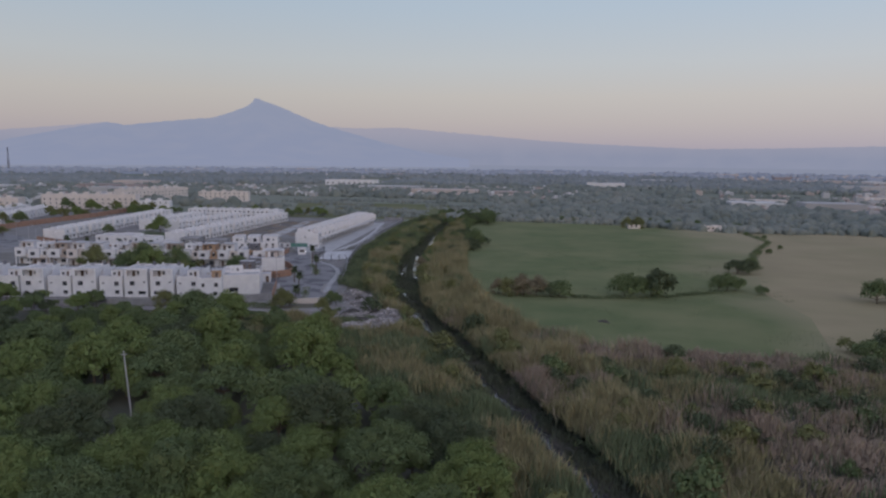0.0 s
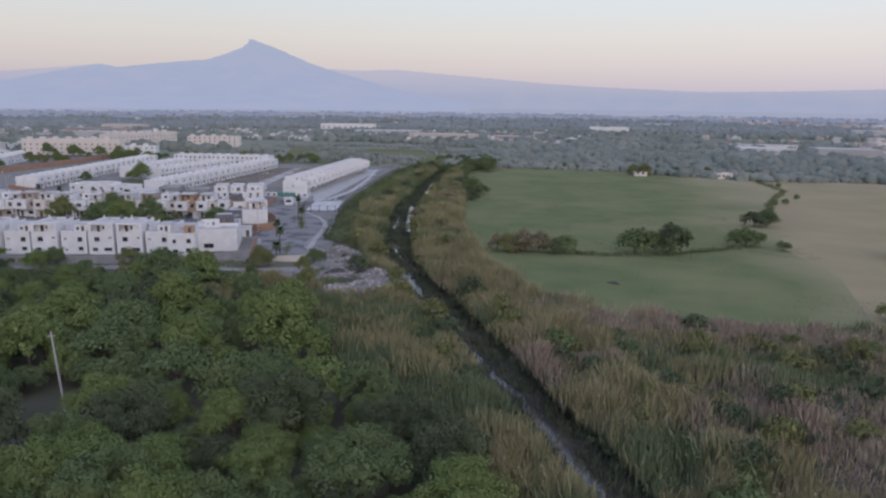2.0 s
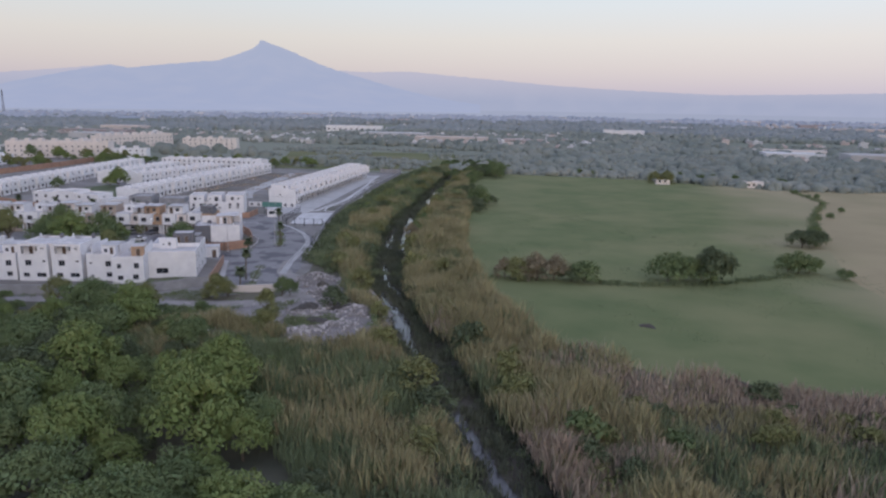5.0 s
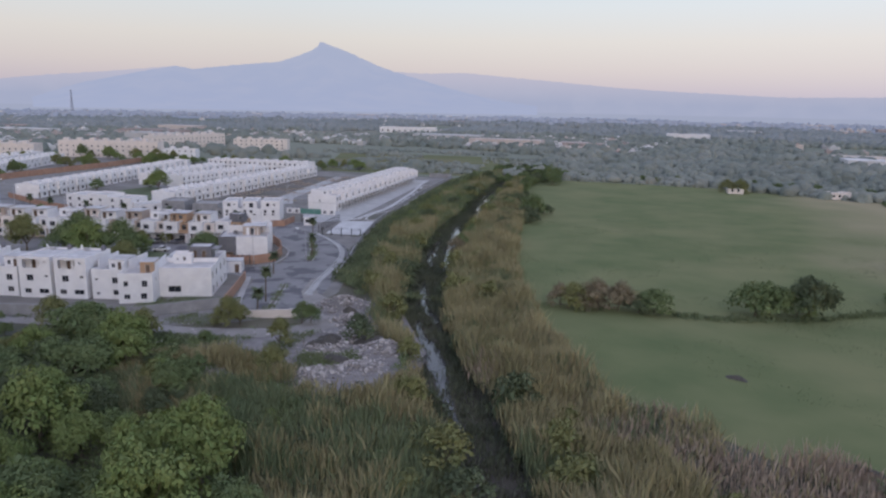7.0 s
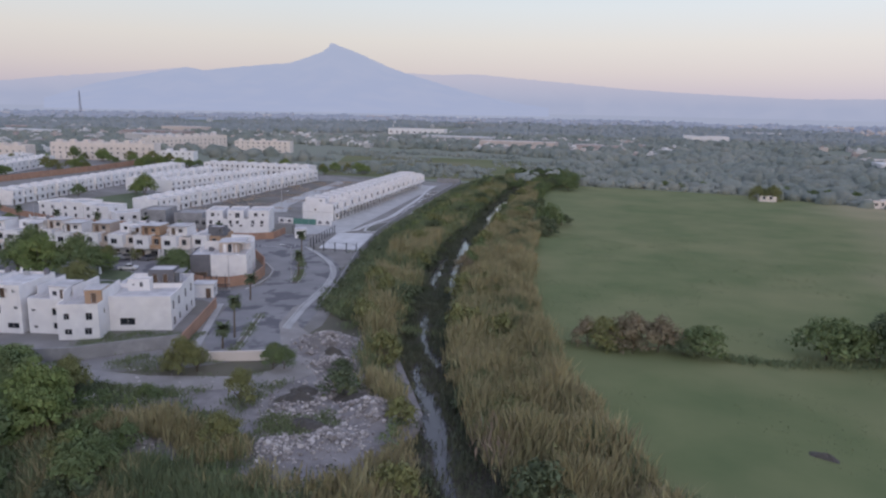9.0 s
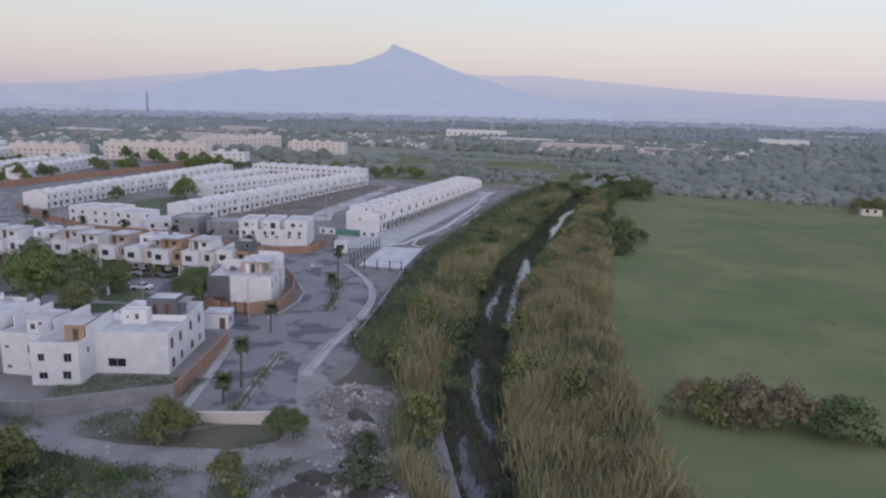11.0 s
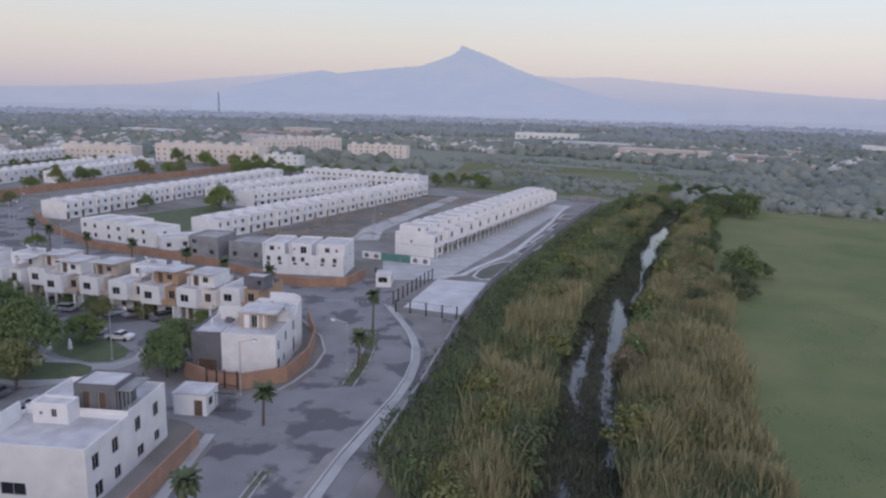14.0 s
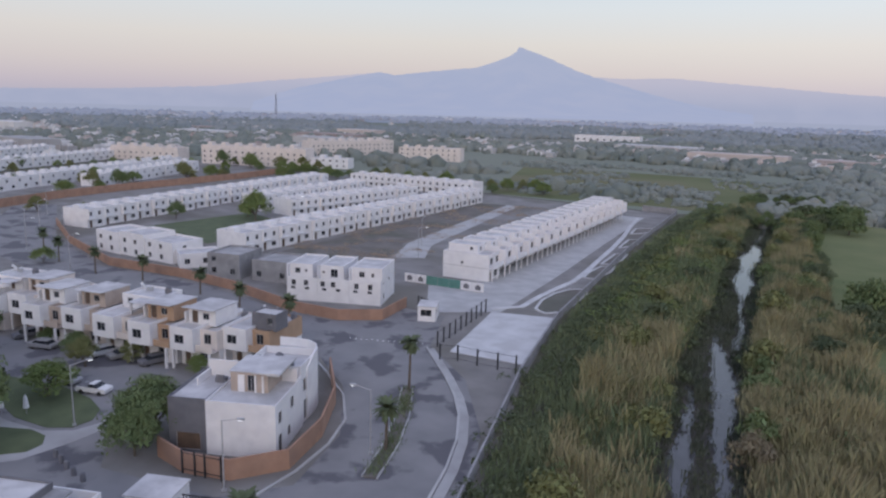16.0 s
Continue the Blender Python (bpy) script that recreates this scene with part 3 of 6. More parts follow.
strip("sidewalk", [(x + 1.0, y - 0.3) for x, y in R_KERB], 1.15, 0.0, SIDEW, "pale concrete footpath along the street", 0.17)
strip("kerb", R_KERB, 0.3, 0.0, CONC, "pale concrete kerb", 0.2)
strip("kerb", [(-101, 221.5), (-101.2, 227), (-102.5, 233.5), (-105.1, 239.4), (-110.2, 244.9), (-117, 249.4), (-124, 253.5)], 0.3, 0.0, CONC, "pale concrete kerb", 0.2)
strip("sidewalk", [(-85.6, 182.8), (-89.2, 190.6), (-94.4, 200.8), (-99, 210)], 1.2, 0.0, SIDEW, "pale concrete footpath along the street", 0.15)
strip("kerb", [(-79.8, 185.6), (-83.8, 196.3), (-87.6, 206.5)], 0.9, 0.0, LOTD, "planted strip between the lanes", 0.2)
strip("kerb", [(-80.4, 185.8), (-84.4, 196.5), (-88.1, 206.7)], 0.16, 0.0, CONC, "thin kerb of the planted strip", 0.24)
strip("kerb", [(-79.2, 185.4), (-83.2, 196.1), (-87.1, 206.3)], 0.16, 0.0, CONC, "thin kerb of the planted strip", 0.24)
strip("kerb", [(-94.2, 230.4), (-96.8, 237.5), (-100.2, 244.4), (-104.6, 251.5)], 1.2, 0.0, LOTD, "planted island in the street", 0.2)
strip("kerb", [(-95.0, 230.2), (-97.6, 237.2), (-101.0, 244.1), (-105.3, 251.2)], 0.16, 0.0, CONC, "thin kerb of the planted island", 0.24)
strip("kerb", [(-93.4, 230.6), (-96.0, 237.8), (-99.4, 244.7), (-103.9, 251.8)], 0.16, 0.0, CONC, "thin kerb of the planted island", 0.24)
strip("kerb", [(-114.5, 292.5), (-110.5, 297.5), (-111, 305), (-111, 313), (-110.6, 323), (-112.2, 336), (-114.4, 349), (-117.2, 367), (-120.9, 387), (-125, 405), (-129.5, 428)], 1.3, 0.0, PADM, "pale curving path beside the lots", 0.15)
BEDS = [[(-107.7, 297.6), (-109.4, 304), (-109.6, 310.5), (-108.4, 315.6), (-106.1, 317.8), (-104.2, 315), (-103, 305), (-103, 298.5), (-105, 296)],
        [(-110.3, 328.2), (-111.2, 335), (-111.2, 341.8), (-108.3, 344), (-107.2, 337), (-107.8, 328)],
        [(-112.2, 344.5), (-113.6, 358.8), (-111.1, 361.5), (-109.6, 352.5), (-110, 346)],
        [(-115.8, 368), (-117.8, 382.4), (-114.8, 385.2), (-113.2, 376)],
        [(-120.8, 392.8), (-122.6, 404.2), (-118, 408), (-116.9, 399)]]
for bed in BEDS:
    ground_poly("planting_bed", bed, 0.12, LOTD, "bare earth bed beside the pale path", 0.1, "bed")
    strip("kerb", bed + bed[:1], 0.55, 0.0, PADM, "pale kerb round an unplanted bed", 0.2)
ground_poly("bare_lot", [(-183, 305), (-193, 424), (-180, 424), (-166, 335), (-158, 318), (-160, 300)], 0.04, LOTD, "dark weedy building lot", category="lot")
ground_poly("lot_track", [(-157, 318), (-165, 336), (-181, 425), (-176, 425), (-158, 337), (-150, 322)], 0.05, CONC, "pale track across the lots", category="track")
strip("boundary_wall", [(-79.5, 216), (-84.3, 232.6), (-94.2, 264.5), (-101.3, 293.5), (-112, 364.8), (-120.9, 446.8)], 0.25, 0.0, GREY, "long grey block wall beside the reeds", 1.6)
strip("boundary_wall", [(-134, 447), (-120.9, 446.8)], 0.25, 0.0, GREY, "grey block wall at the end of the lots", 2.4)
strip("boundary_wall", [(-152, 160), (-134, 166), (-118.8, 170), (-106, 172.5), (-101.2, 175), (-96, 180.4), (-89.8, 186.5)], 0.25, 0.0, GREY, "grey block wall behind the houses", 2.2)
strip("boundary_wall", [(-89.8, 186.5), (-93.6, 196), (-98.3, 207.5)], 0.25, 0.0, BRICKY, "terracotta painted garden wall", 2.1)
strip("boundary_wall", [(-83, 181.7), (-73.4, 186.3)], 0.3, 0.0, CREAM, "low cream wall closing the street", 1.6)
strip("boundary_wall", [(-115.4, 221), (-110.2, 220.4), (-105.4, 222), (-102.2, 227), (-104.5, 234.5), (-109.5, 242.5), (-117, 250)], 0.25, 0.0, BRICKY, "terracotta painted garden wall round a corner house", 2.3)
strip("boundary_wall", [(-262, 291), (-232, 278), (-201, 269.4), (-179, 272.4), (-162, 272), (-143, 268.6), (-132.7, 269.5), (-126.6, 274.4), (-128.1, 283.7)], 0.25, 0.0, BRICKY, "long terracotta painted estate wall", 2.0)

strip("boundary_wall", [(-303, 286), (-315, 320), (-319.5, 346), (-321.5, 373), (-324, 413), (-333, 459)], 0.3, 0.0, BRICKY, "long terracotta wall between two estates", 3.0)


# ---- houses ----
def win_row(xs, z, w=1.1, h=1.1):
    return [(x, z, x + w, z + h) for x in xs]


def place(p, ang):
    return pose(p[0], p[1], 0, 0, 0, ang)


def row_house(p, ang, style, label, group="houses in the nearest terrace"):
    """A narrow house with its back to the open ground: two storeys, a roof terrace and a room on top."""
    h = 6.2
    e = empty("terrace_house", place(p, ang), label, "house", group)
    w, d = 6.6, 11.0
    if style == 0:
        ops = {"front": [(0.9, 0.9, 2.3, 1.9), (3.9, 0.9, 6.0, 1.9), (1.5, 3.5, 2.9, 4.8), (5.3, 4.3, 6.0, 4.8)], "right": win_row((2.5, 6.5), 3.8, 0.7, 0.9)}
    elif style == 1:
        ops = {"front": [(1.0, 0.9, 2.2, 1.9), (4.2, 0.9, 5.4, 2.1), (4.5, 3.4, 5.6, 4.7), (1.0, 3.5, 1.9, 4.6)], "right": win_row((2.5, 6.5), 3.8, 0.7, 0.9)}
    else:
        ops = {"front": [(0.8, 0.9, 1.5, 1.4), (4.3, 0.9, 5.6, 2.0), (0.6, 3.9, 1.3, 4.3), (4.2, 3.3, 5.5, 4.6)], "right": win_row((2.5, 6.5), 3.8, 0.7, 0.9)}
    shell(e, "wall", 0, 0, w, d, 0, h, WHITE, ops, 0.7)
    if style == 0:
        # the facade runs on over a recessed terrace with a door and a window behind it
        shell(e, "roof_room", 0.0, 2.0, w, d - 1.0, h - 0.7, h + 2.3, WHITE, {"front": [(1.5, h - 0.6, 2.4, h + 1.4, "door")] + win_row((3.0,), h + 0.2, 1.0, 1.1), "right": win_row((3.0,), h + 0.4, 0.8, 0.8)}, 0.4, roof_name="room_roof")
        for b_ in ((0.0, 0, h, 0.8, 0.16, h + 2.3), (4.4, 0, h, 5.2, 0.16, h + 2.3), (5.9, 0, h, w, 0.16, h + 2.3), (5.2, 0, h, 5.9, 0.16, h + 1.0), (5.2, 0, h + 1.5, 5.9, 0.16, h + 2.3),
                   (0.8, 0, h + 1.75, 4.4, 0.16, h + 2.3), (0.0, 0.16, h, 0.16, 2.0, h + 2.3), (w - 0.16, 0.16, h, w, 2.0, h + 2.3)):
            g = Geo()
            g.box(*b_)
            part("terrace_screen", g, WHITE, e)
        g = Geo()
        g.box(0.16, 0.6, h + 2.1, w - 0.16, 2.0, h + 2.24)
        part("terrace_roof", g, ROOF, e)
    elif style == 1:
        shell(e, "roof_room", 3.6, 2.6, 6.3, 6.5, h - 0.7, h + 1.7, ORANGE, {"front": [(1.0, h - 0.6, 1.9, h + 1.2, "door")]}, 0.0, roof_name="room_roof", label="ochre painted stair room")
    else:
        shell(e, "roof_room", 2.6, 2.2, 6.0, 7.0, h - 0.7, h + 1.5, WHITE, {"front": win_row((0.5,), h - 0.1, 0.8, 0.9) + [(1.8, h - 0.6, 2.6, h + 1.1, "door")]}, 0.0, roof_name="room_roof")
    if style:
        for x in (0.02, w - 0.18):
            g = Geo()
            g.box(x, 2.8, h - 0.7, x + 0.16, d - 0.02, h + 1.5)
            part("party_wall", g, WHITE, e)
    water_tank(e, 5.3, 9.6, h - 0.7 if style else h + 1.9)
    roof_clutter(e, 0.6, 9.4 if style else 8.6, h - 0.7 if style else h + 1.9, int(abs(p[0]) * 10))
    return e


ca, sa = math.cos(radians(14)), math.sin(radians(14))
STYLES = [1, 2, 0, 0, 2, 0, 2, 0, 2, 0, 2, 0]
for k, st in enumerate(STYLES):
    s = 7.4 * k
    back = 0.6 if st else 0.0
    row_house((-110.8 - s * ca - back * sa, 184.2 - s * sa + back * ca) if k else (-110.6, 181.8), 14 if k else 24, st,
              ("white stucco house with an ochre stair room on its roof", "white stucco house with a framed roof terrace", "white stucco house with a small room on its roof")[(1, 0, 2).index(st) if st in (1, 0, 2) else 0])

# the large white house at the end of that terrace
e = empty("white_house", place((-107.2, 188.6), 23), "large white stucco house with stepped roof terraces, grey top room", "house")
shell(e, "wall", 0, 0, 11.2, 7.6, 0, 6.2, WHITE, {"front": [(2.4, 1.0, 5.0, 2.3)], "right": [(1.2, 0.4, 2.6, 2.0), (4.6, 0.5, 5.8, 1.9), (1.0, 3.4, 2.2, 5.0), (4.4, 3.4, 5.6, 5.0)]}, 0.5)
shell(e, "rear_wall", 0.0, 7.6, 11.2, 15.5, 0, 6.6, WHITE, {"right": [(1.4, 0.6, 2.8, 1.9), (5.0, 0.7, 6.2, 1.9), (1.2, 3.6, 2.4, 5.2), (5.0, 3.6, 6.2, 5.2)]}, 0.8, roof_name="rear_roof")
shell(e, "stair_room", 2.2, 5.6, 6.0, 7.6, 5.7, 7.9, WHITE, {"front": win_row((0.7,), 6.6, 0.4, 0.4) + win_row((2.0,), 6.4, 0.6, 0.9)}, 0.25, roof_name="stair_roof")
shell(e, "top_room", 4.8, 8.6, 9.4, 12.6, 5.8, 8.9, DGREY, {"front": [(0.8, 5.9, 1.7, 8.1, "door"), (2.6, 5.9, 3.5, 8.1, "door")]}, 0.15, roof_name="top_roof", label="grey painted room on the roof")
g = Geo()
for k in range(4):
    g.box(9.4 + k * 0.45, 8.9, 5.8, 9.5 + k * 0.45, 9.0, 8.2)
g.box(9.4, 8.85, 8.2, 11.0, 12.6, 8.32)
part("pergola", g, GREY, e)
e = empty("gatehouse", place((-106.9, 211.6), 23), "small white gatehouse with a dark gate", "gatehouse")
shell(e, "wall", 0, 0, 4.2, 3.6, 0, 2.8, WHITE, {"front": [(2.6, 0, 3.7, 2.1, "door")], "right": win_row((0.8,), 1.0, 1.2, 1.1)}, 0.0)
g = Geo()
g.box(4.5, 1.78, 2.4, 7.2, 1.88, 2.5)
gate = part("gate", g, STEEL, e, "dark steel bar gate")
for k in range(9):
    g = Geo()
    g.box(4.6 + k * 0.3, 1.8, 0, 4.66 + k * 0.3, 1.86, 2.4)
    part("bar", g, STEEL, gate)

# the corner house
e = empty("corner_house", place((-115.6, 222.4), 25), "white corner house with a grey side and tan roof room", "house")
shell(e, "side_wall", 0, 0.25, 4.4, 9.0, 0, 6.2, DGREY, {"front": [(0.8, 0.2, 3.6, 2.2, "door")]}, 0.25, roof_name="side_roof", label="dark grey painted side wing")
shell(e, "wall", 4.4, 0, 12.2, 8.6, 0, 6.2, WHITE, {"right": [(0.8, 0.3, 1.9, 2.4), (3.6, 1.0, 4.6, 2.2), (0.9, 3.6, 1.9, 5.0), (4.6, 3.8, 5.7, 5.2)]}, 0.25)
shell(e, "rear_wall", 5.2, 8.6, 12.0, 15.0, 0, 7.3, WHITE, {"right": [(1.0, 0.2, 2.6, 2.7), (4.0, 0.6, 4.9, 2.4), (0.9, 3.8, 1.9, 5.4), (3.6, 3.8, 4.6, 5.4)]}, 0.9, roof_name="rear_roof")
shell(e, "roof_room", 5.7, 3.6, 10.0, 8.55, 5.95, 8.2, TAN, {"front": [(1.9, 6.0, 2.8, 7.9)]}, 0.0, roof_name="room_roof", label="tan painted room on the roof terrace")
for x, w_ in ((6.6, 0.75), (8.5, 0.2), (9.35, 0.2)):
    g = Geo()
    g.box(x, 3.42, 5.96, x + w_, 3.58, 7.95)
    part("door_surround", g, WHITE, e)
g = Geo()
g.box(8.3, 2.9, 8.36, 11.6, 8.5, 8.54)
g.box(10.0, 3.0, 8.2, 11.5, 8.5, 8.36)
part("canopy", g, ROOF, e, "thin flat canopy slab beside the roof room")
for b_ in ((1.4, 7.4, 5.95, 5.6, 7.6, 7.9), (1.4, 4.2, 5.95, 1.58, 7.4, 6.9), (10.2, 7.4, 5.95, 12.0, 7.56, 7.5)):
    g = Geo()
    g.box(*b_)
    part("terrace_wall", g, WHITE, e)
g = Geo()
g.box(3.0, 5.4, 5.96, 4.2, 6.2, 6.5)
g.box(3.15, 5.3, 6.5, 4.05, 5.5, 6.9)
part("terrace_bench", g, DGREY, e)
# tall wall that sweeps round the back corner
g = Geo()
arc = [(12.05, 10.5), (12.1, 13.0), (11.9, 15.0), (11.2, 16.6), (10.0, 17.6), (8.2, 18.0), (6.0, 18.0)]
for (xa, ya), (xb, yb) in zip(arc, arc[1:]):
    da = Vector((yb - ya, xa - xb, 0)).normalized() * 0.1
    za, zb = (6.2 if ya < 11 else 7.5), 7.5
    pts = [Vector((xa, ya, 0)) - da, Vector((xa, ya, 0)) + da, Vector((xb, yb, 0)) + da, Vector((xb, yb, 0)) - da]
    tops = [pts[0] + Vector((0, 0, za)), pts[1] + Vector((0, 0, za)), pts[2] + Vector((0, 0, zb)), pts[3] + Vector((0, 0, zb))]
    g.face(*tops)
    for i in range(4):
        j = (i + 1) % 4
        g.face(pts[i], pts[j], tops[j], tops[i])
part("curved_wall", g, WHITE, e)
g = Geo()
g.face((6.0, 15.0, 6.4), (11.9, 15.0, 6.4), (11.2, 16.6, 6.4), (10.0, 17.6, 6.4), (8.2, 18.0, 6.4), (6.0, 18.0, 6.4))
g.face((6.0, 15.0, 0.0), (6.0, 15.0, 6.4), (6.0, 18.0, 6.4), (6.0, 18.0, 0.0))
part("curved_roof", g, ROOF, e)
for k in range(3):
    water_tank(e, 6.2 + k * 1.9, 10.6 + (k % 2) * 1.5, 6.4)
e = empty("metal_gate", place((-110.4, 220.15), 15), "dark steel bar gate set before the terracotta wall", "gate")
for x in (0.0, 1.5, 2.7, 4.6):
    g = Geo()
    g.box(x, -0.06, 0, x + 0.14, 0.08, 2.7)
    part("post", g, STEEL, e)
for z in (0.5, 2.3):
    g = Geo()
    g.box(0.14, -0.02, z, 4.6, 0.03, z + 0.07)
    part("rail", g, STEEL, e)

# the terrace behind it, with parking in front
def street_house(p, ang, body, accent, style, label):
    e = empty("terrace_house", place(p, ang), label, "house", "houses along the inner street")
    w, d, h = 6.8, 11.5 if style != 3 else 10.2, 6.3
    shell(e, "ground_floor", 0.1, 2.2, w - 0.1, d, 0, 2.9, body, {"front": [(0.6, 0, 1.6, 2.1, "door")] + win_row((3.2,), 0.8, 1.8, 1.3)}, 0.0, roof_name="floor_slab")
    shell(e, "wall", 0, 0, 4.0, d, 2.95, h, WHITE if style else body, {"front": win_row((0.8,), 3.9, 1.6, 1.3), "right": win_row((2.0,), 4.2, 0.7, 0.9)}, 0.5)
    shell(e, "side_wall", 4.0, 1.6, w, d, 2.95, h - 0.4, accent, {"front": win_row((0.6,), 3.8, 1.2, 1.5)}, 0.4, roof_name="side_roof")
    if style == 3:
        shell(e, "roof_room", 3.4, 2.4, 7.4, 5.4, h - 0.6, h + 1.9, DGREY, {"front": win_row((2.6,), h + 0.3, 0.8, 1.0)}, 0.2, roof_name="room_roof", label="dark grey painted room on the roof")
    elif style == 2:
        shell(e, "roof_room", 0.0, 6.0, w, d, h - 0.5, h + 1.7, WHITE, {"front": win_row((1.0,), h + 0.1, 1.0, 1.0) + [(4.2, h - 0.4, 5.1, h + 1.3, "door")]}, 0.3, roof_name="room_roof")
        g = Geo()
        g.box(3.6, 3.2, h + 1.3, w + 0.1, 6.0, h + 1.42)
        g.box(4.0, 3.3, h - 0.5, 4.3, 3.5, h + 1.3)
        part("canopy", g, ROOF, e, "thin flat canopy slab over the roof terrace")
    else:
        tone = accent if style else WHITE
        shell(e, "roof_room", 0.5, 3.6, 5.2, 8.6, h - 0.5, h + 1.9, tone, {"front": [(0.5, h - 0.4, 1.6, h + 1.5, "door")] + win_row((2.4,), h + 0.3, 1.1, 1.0)}, 0.0, roof_name="room_roof")
        g = Geo()
        g.box(0.2, 2.4, h + 2.04, 5.5, 3.6, h + 2.16)
        part("canopy", g, ROOF, e, "thin flat canopy slab over the roof terrace")
        g = Geo()
        g.box(0.02, 3.2, h - 0.5, 0.2, d - 0.1, h + 1.2)
        part("party_wall", g, WHITE, e)
    g = Geo()
    g.box(4.0, 0.5, 2.95, w, 1.6, 3.08)
    g.box(4.0, 0.5, 3.08, w, 0.62, 3.9)
    part("balcony", g, accent if accent is not WHITE else CREAM, e)
    water_tank(e, 5.9, 9.4, h - 0.8 if style != 2 else h + 1.4)
    for x in (0.15, w - 0.45):
        g = Geo()
        g.box(x, 0.1, 0, x + 0.3, 0.4, 2.95)
        part("carport_post", g, WHITE, e)
    roof_clutter(e, 0.6, 9.4, h - 0.5 if style != 2 else h + 1.4, len(label))
    return e


cb, sb = math.cos(radians(12.5)), math.sin(radians(12.5))
LOOKS = [(WHITE, ORANGE, 3), (WHITE, CREAM, 0), (WHITE, ORANGE, 1), (WHITE, CREAM, 2), (CREAM, TAN, 1), (WHITE, TAN, 0), (TAN, CREAM, 1), (CREAM, WHITE, 2), (TAN, WHITE, 1), (CREAM, CREAM, 0), (WHITE, TAN, 1), (TAN, WHITE, 2), (WHITE, WHITE, 0)]
NAMES = {WHITE: "white", CREAM: "cream", TAN: "tan", ORANGE: "ochre", DGREY: "dark grey"}
for k, (body, accent, st) in enumerate(LOOKS):
    s = 7.0 * (k + 1) + (2.4 if k == 0 else 2.0)
    jut = (-2.6, 0.4, 0.9, 0.5, -0.3, 0.8)[k % 6 if k else 0]
    street_house((-120.5 - s * cb + jut * sb, 241.6 - s * sb - jut * cb), 12.5, body, accent, st, f"{NAMES[body]} stucco house with {NAMES[accent]} upper side and carport")

# three joined houses behind the long terracotta wall
cc, sc = math.cos(radians(22.5)), math.sin(radians(22.5))
for k in range(3):
    e = empty("town_house", place((-149.4 + 6.25 * k * cc, 273.8 + 6.25 * k * sc), 22.5), "white three-level town house behind a terracotta wall", "house", "three joined town houses")
    sides = {"right": win_row((2.0, 6.0), 3.7, 0.8, 1.2) + win_row((2.0,), 0.8, 0.8, 1.2)} if k == 2 else {}
    shell(e, "wall", 0, 0, 6.2, 10.5, 0, 4.6, WHITE, {"front": win_row((0.8, 3.6), 2.2, 0.9, 0.6) + win_row(((0.9, 3.4), (0.5, 2.6), (1.0, 3.7))[k], 3.0, 0.9, 1.1), **sides}, 0.4)
    shell(e, "upper_wall", 0, 1.2, 6.2 - (0 if k == 2 else 1.4), 10.5, 4.2, 7.0, WHITE, {"front": (win_row((1.2,), 5.1, 1.1, 1.1) + win_row((3.2,), 5.4, 0.5, 0.6), [(0.5, 5.4, 1.0, 5.9), (2.2, 4.7, 3.6, 6.3)], win_row((1.6,), 5.1, 1.1, 1.1) + win_row((4.0,), 5.2, 0.6, 0.8))[k]}, 0.3, roof_name="upper_roof")
    g = Geo()
    g.box(-0.02, 0.0, 4.6, 0.16, 10.5, 7.05)
    part("party_wall", g, WHITE, e)

# plain grey shells under construction and the white block beside them
for p, w, d, h in (((-176, 276.5), 8, 9, 5.4), ((-166, 280), 9, 9, 4.6), ((-158, 281.5), 7, 8, 3.2)):
    e = empty("unfinished_house", place(p, 15), "bare grey block house under construction", "house", "houses under construction")
    shell(e, "wall", 0, 0, w, d, 0, h, GREY, {"front": win_row((1.0, w - 2.4), 0.9, 1.2, 1.3) + (win_row((1.0,), 3.5, 1.2, 1.1) if h > 5 else [])}, 0.4, roof=ROOFD)
e = empty("white_block", place((-219, 277.5), 1), "long low white house block with a stepped roof", "house")
for k, (x0, x1, h) in enumerate(((0, 9, 5.4), (9, 18, 5.8), (18, 28, 5.0))):
    shell(e, "wall", x0, k * 0.4, x1, 9.5, 0, h, WHITE, {"front": win_row((1.2, 5.2), 3.2, 1.1, 1.1) + win_row((1.2, 5.4), 0.7, 1.1, 1.2), "right": win_row((3,), 3, 1, 1)}, 0.5)
e = empty("white_block", place((-186, 277), 60), "low white single-storey house with flat roof", "house")
shell(e, "wall", 0, 0, 9, 7, 0, 3.4, WHITE, {"front": win_row((1.0, 5.0), 1.0, 1.2, 1.2)}, 0.4)


# ---- long white terraces ----
def far_unit():
    """The same kind of house where it stands far off, with fewer openings."""
    e = empty("terrace_unit", place((0, -500), 0), "plain white terraced house in a far row", "house", "far white terraces")
    shell(e, "wall", 0, 0, 6.4, 9.5, 0, 5.4, WHITE, {"front": win_row((1.0,), 3.3, 1.0, 1.2) + win_row((3.8,), 0.9, 1.6, 1.2)}, 0.45)
    g = Geo()
    g.box(1.2, 4.2, 4.95, 3.4, 6.6, 6.5)
    part("stair_room", g, WHITE, e)
    return e


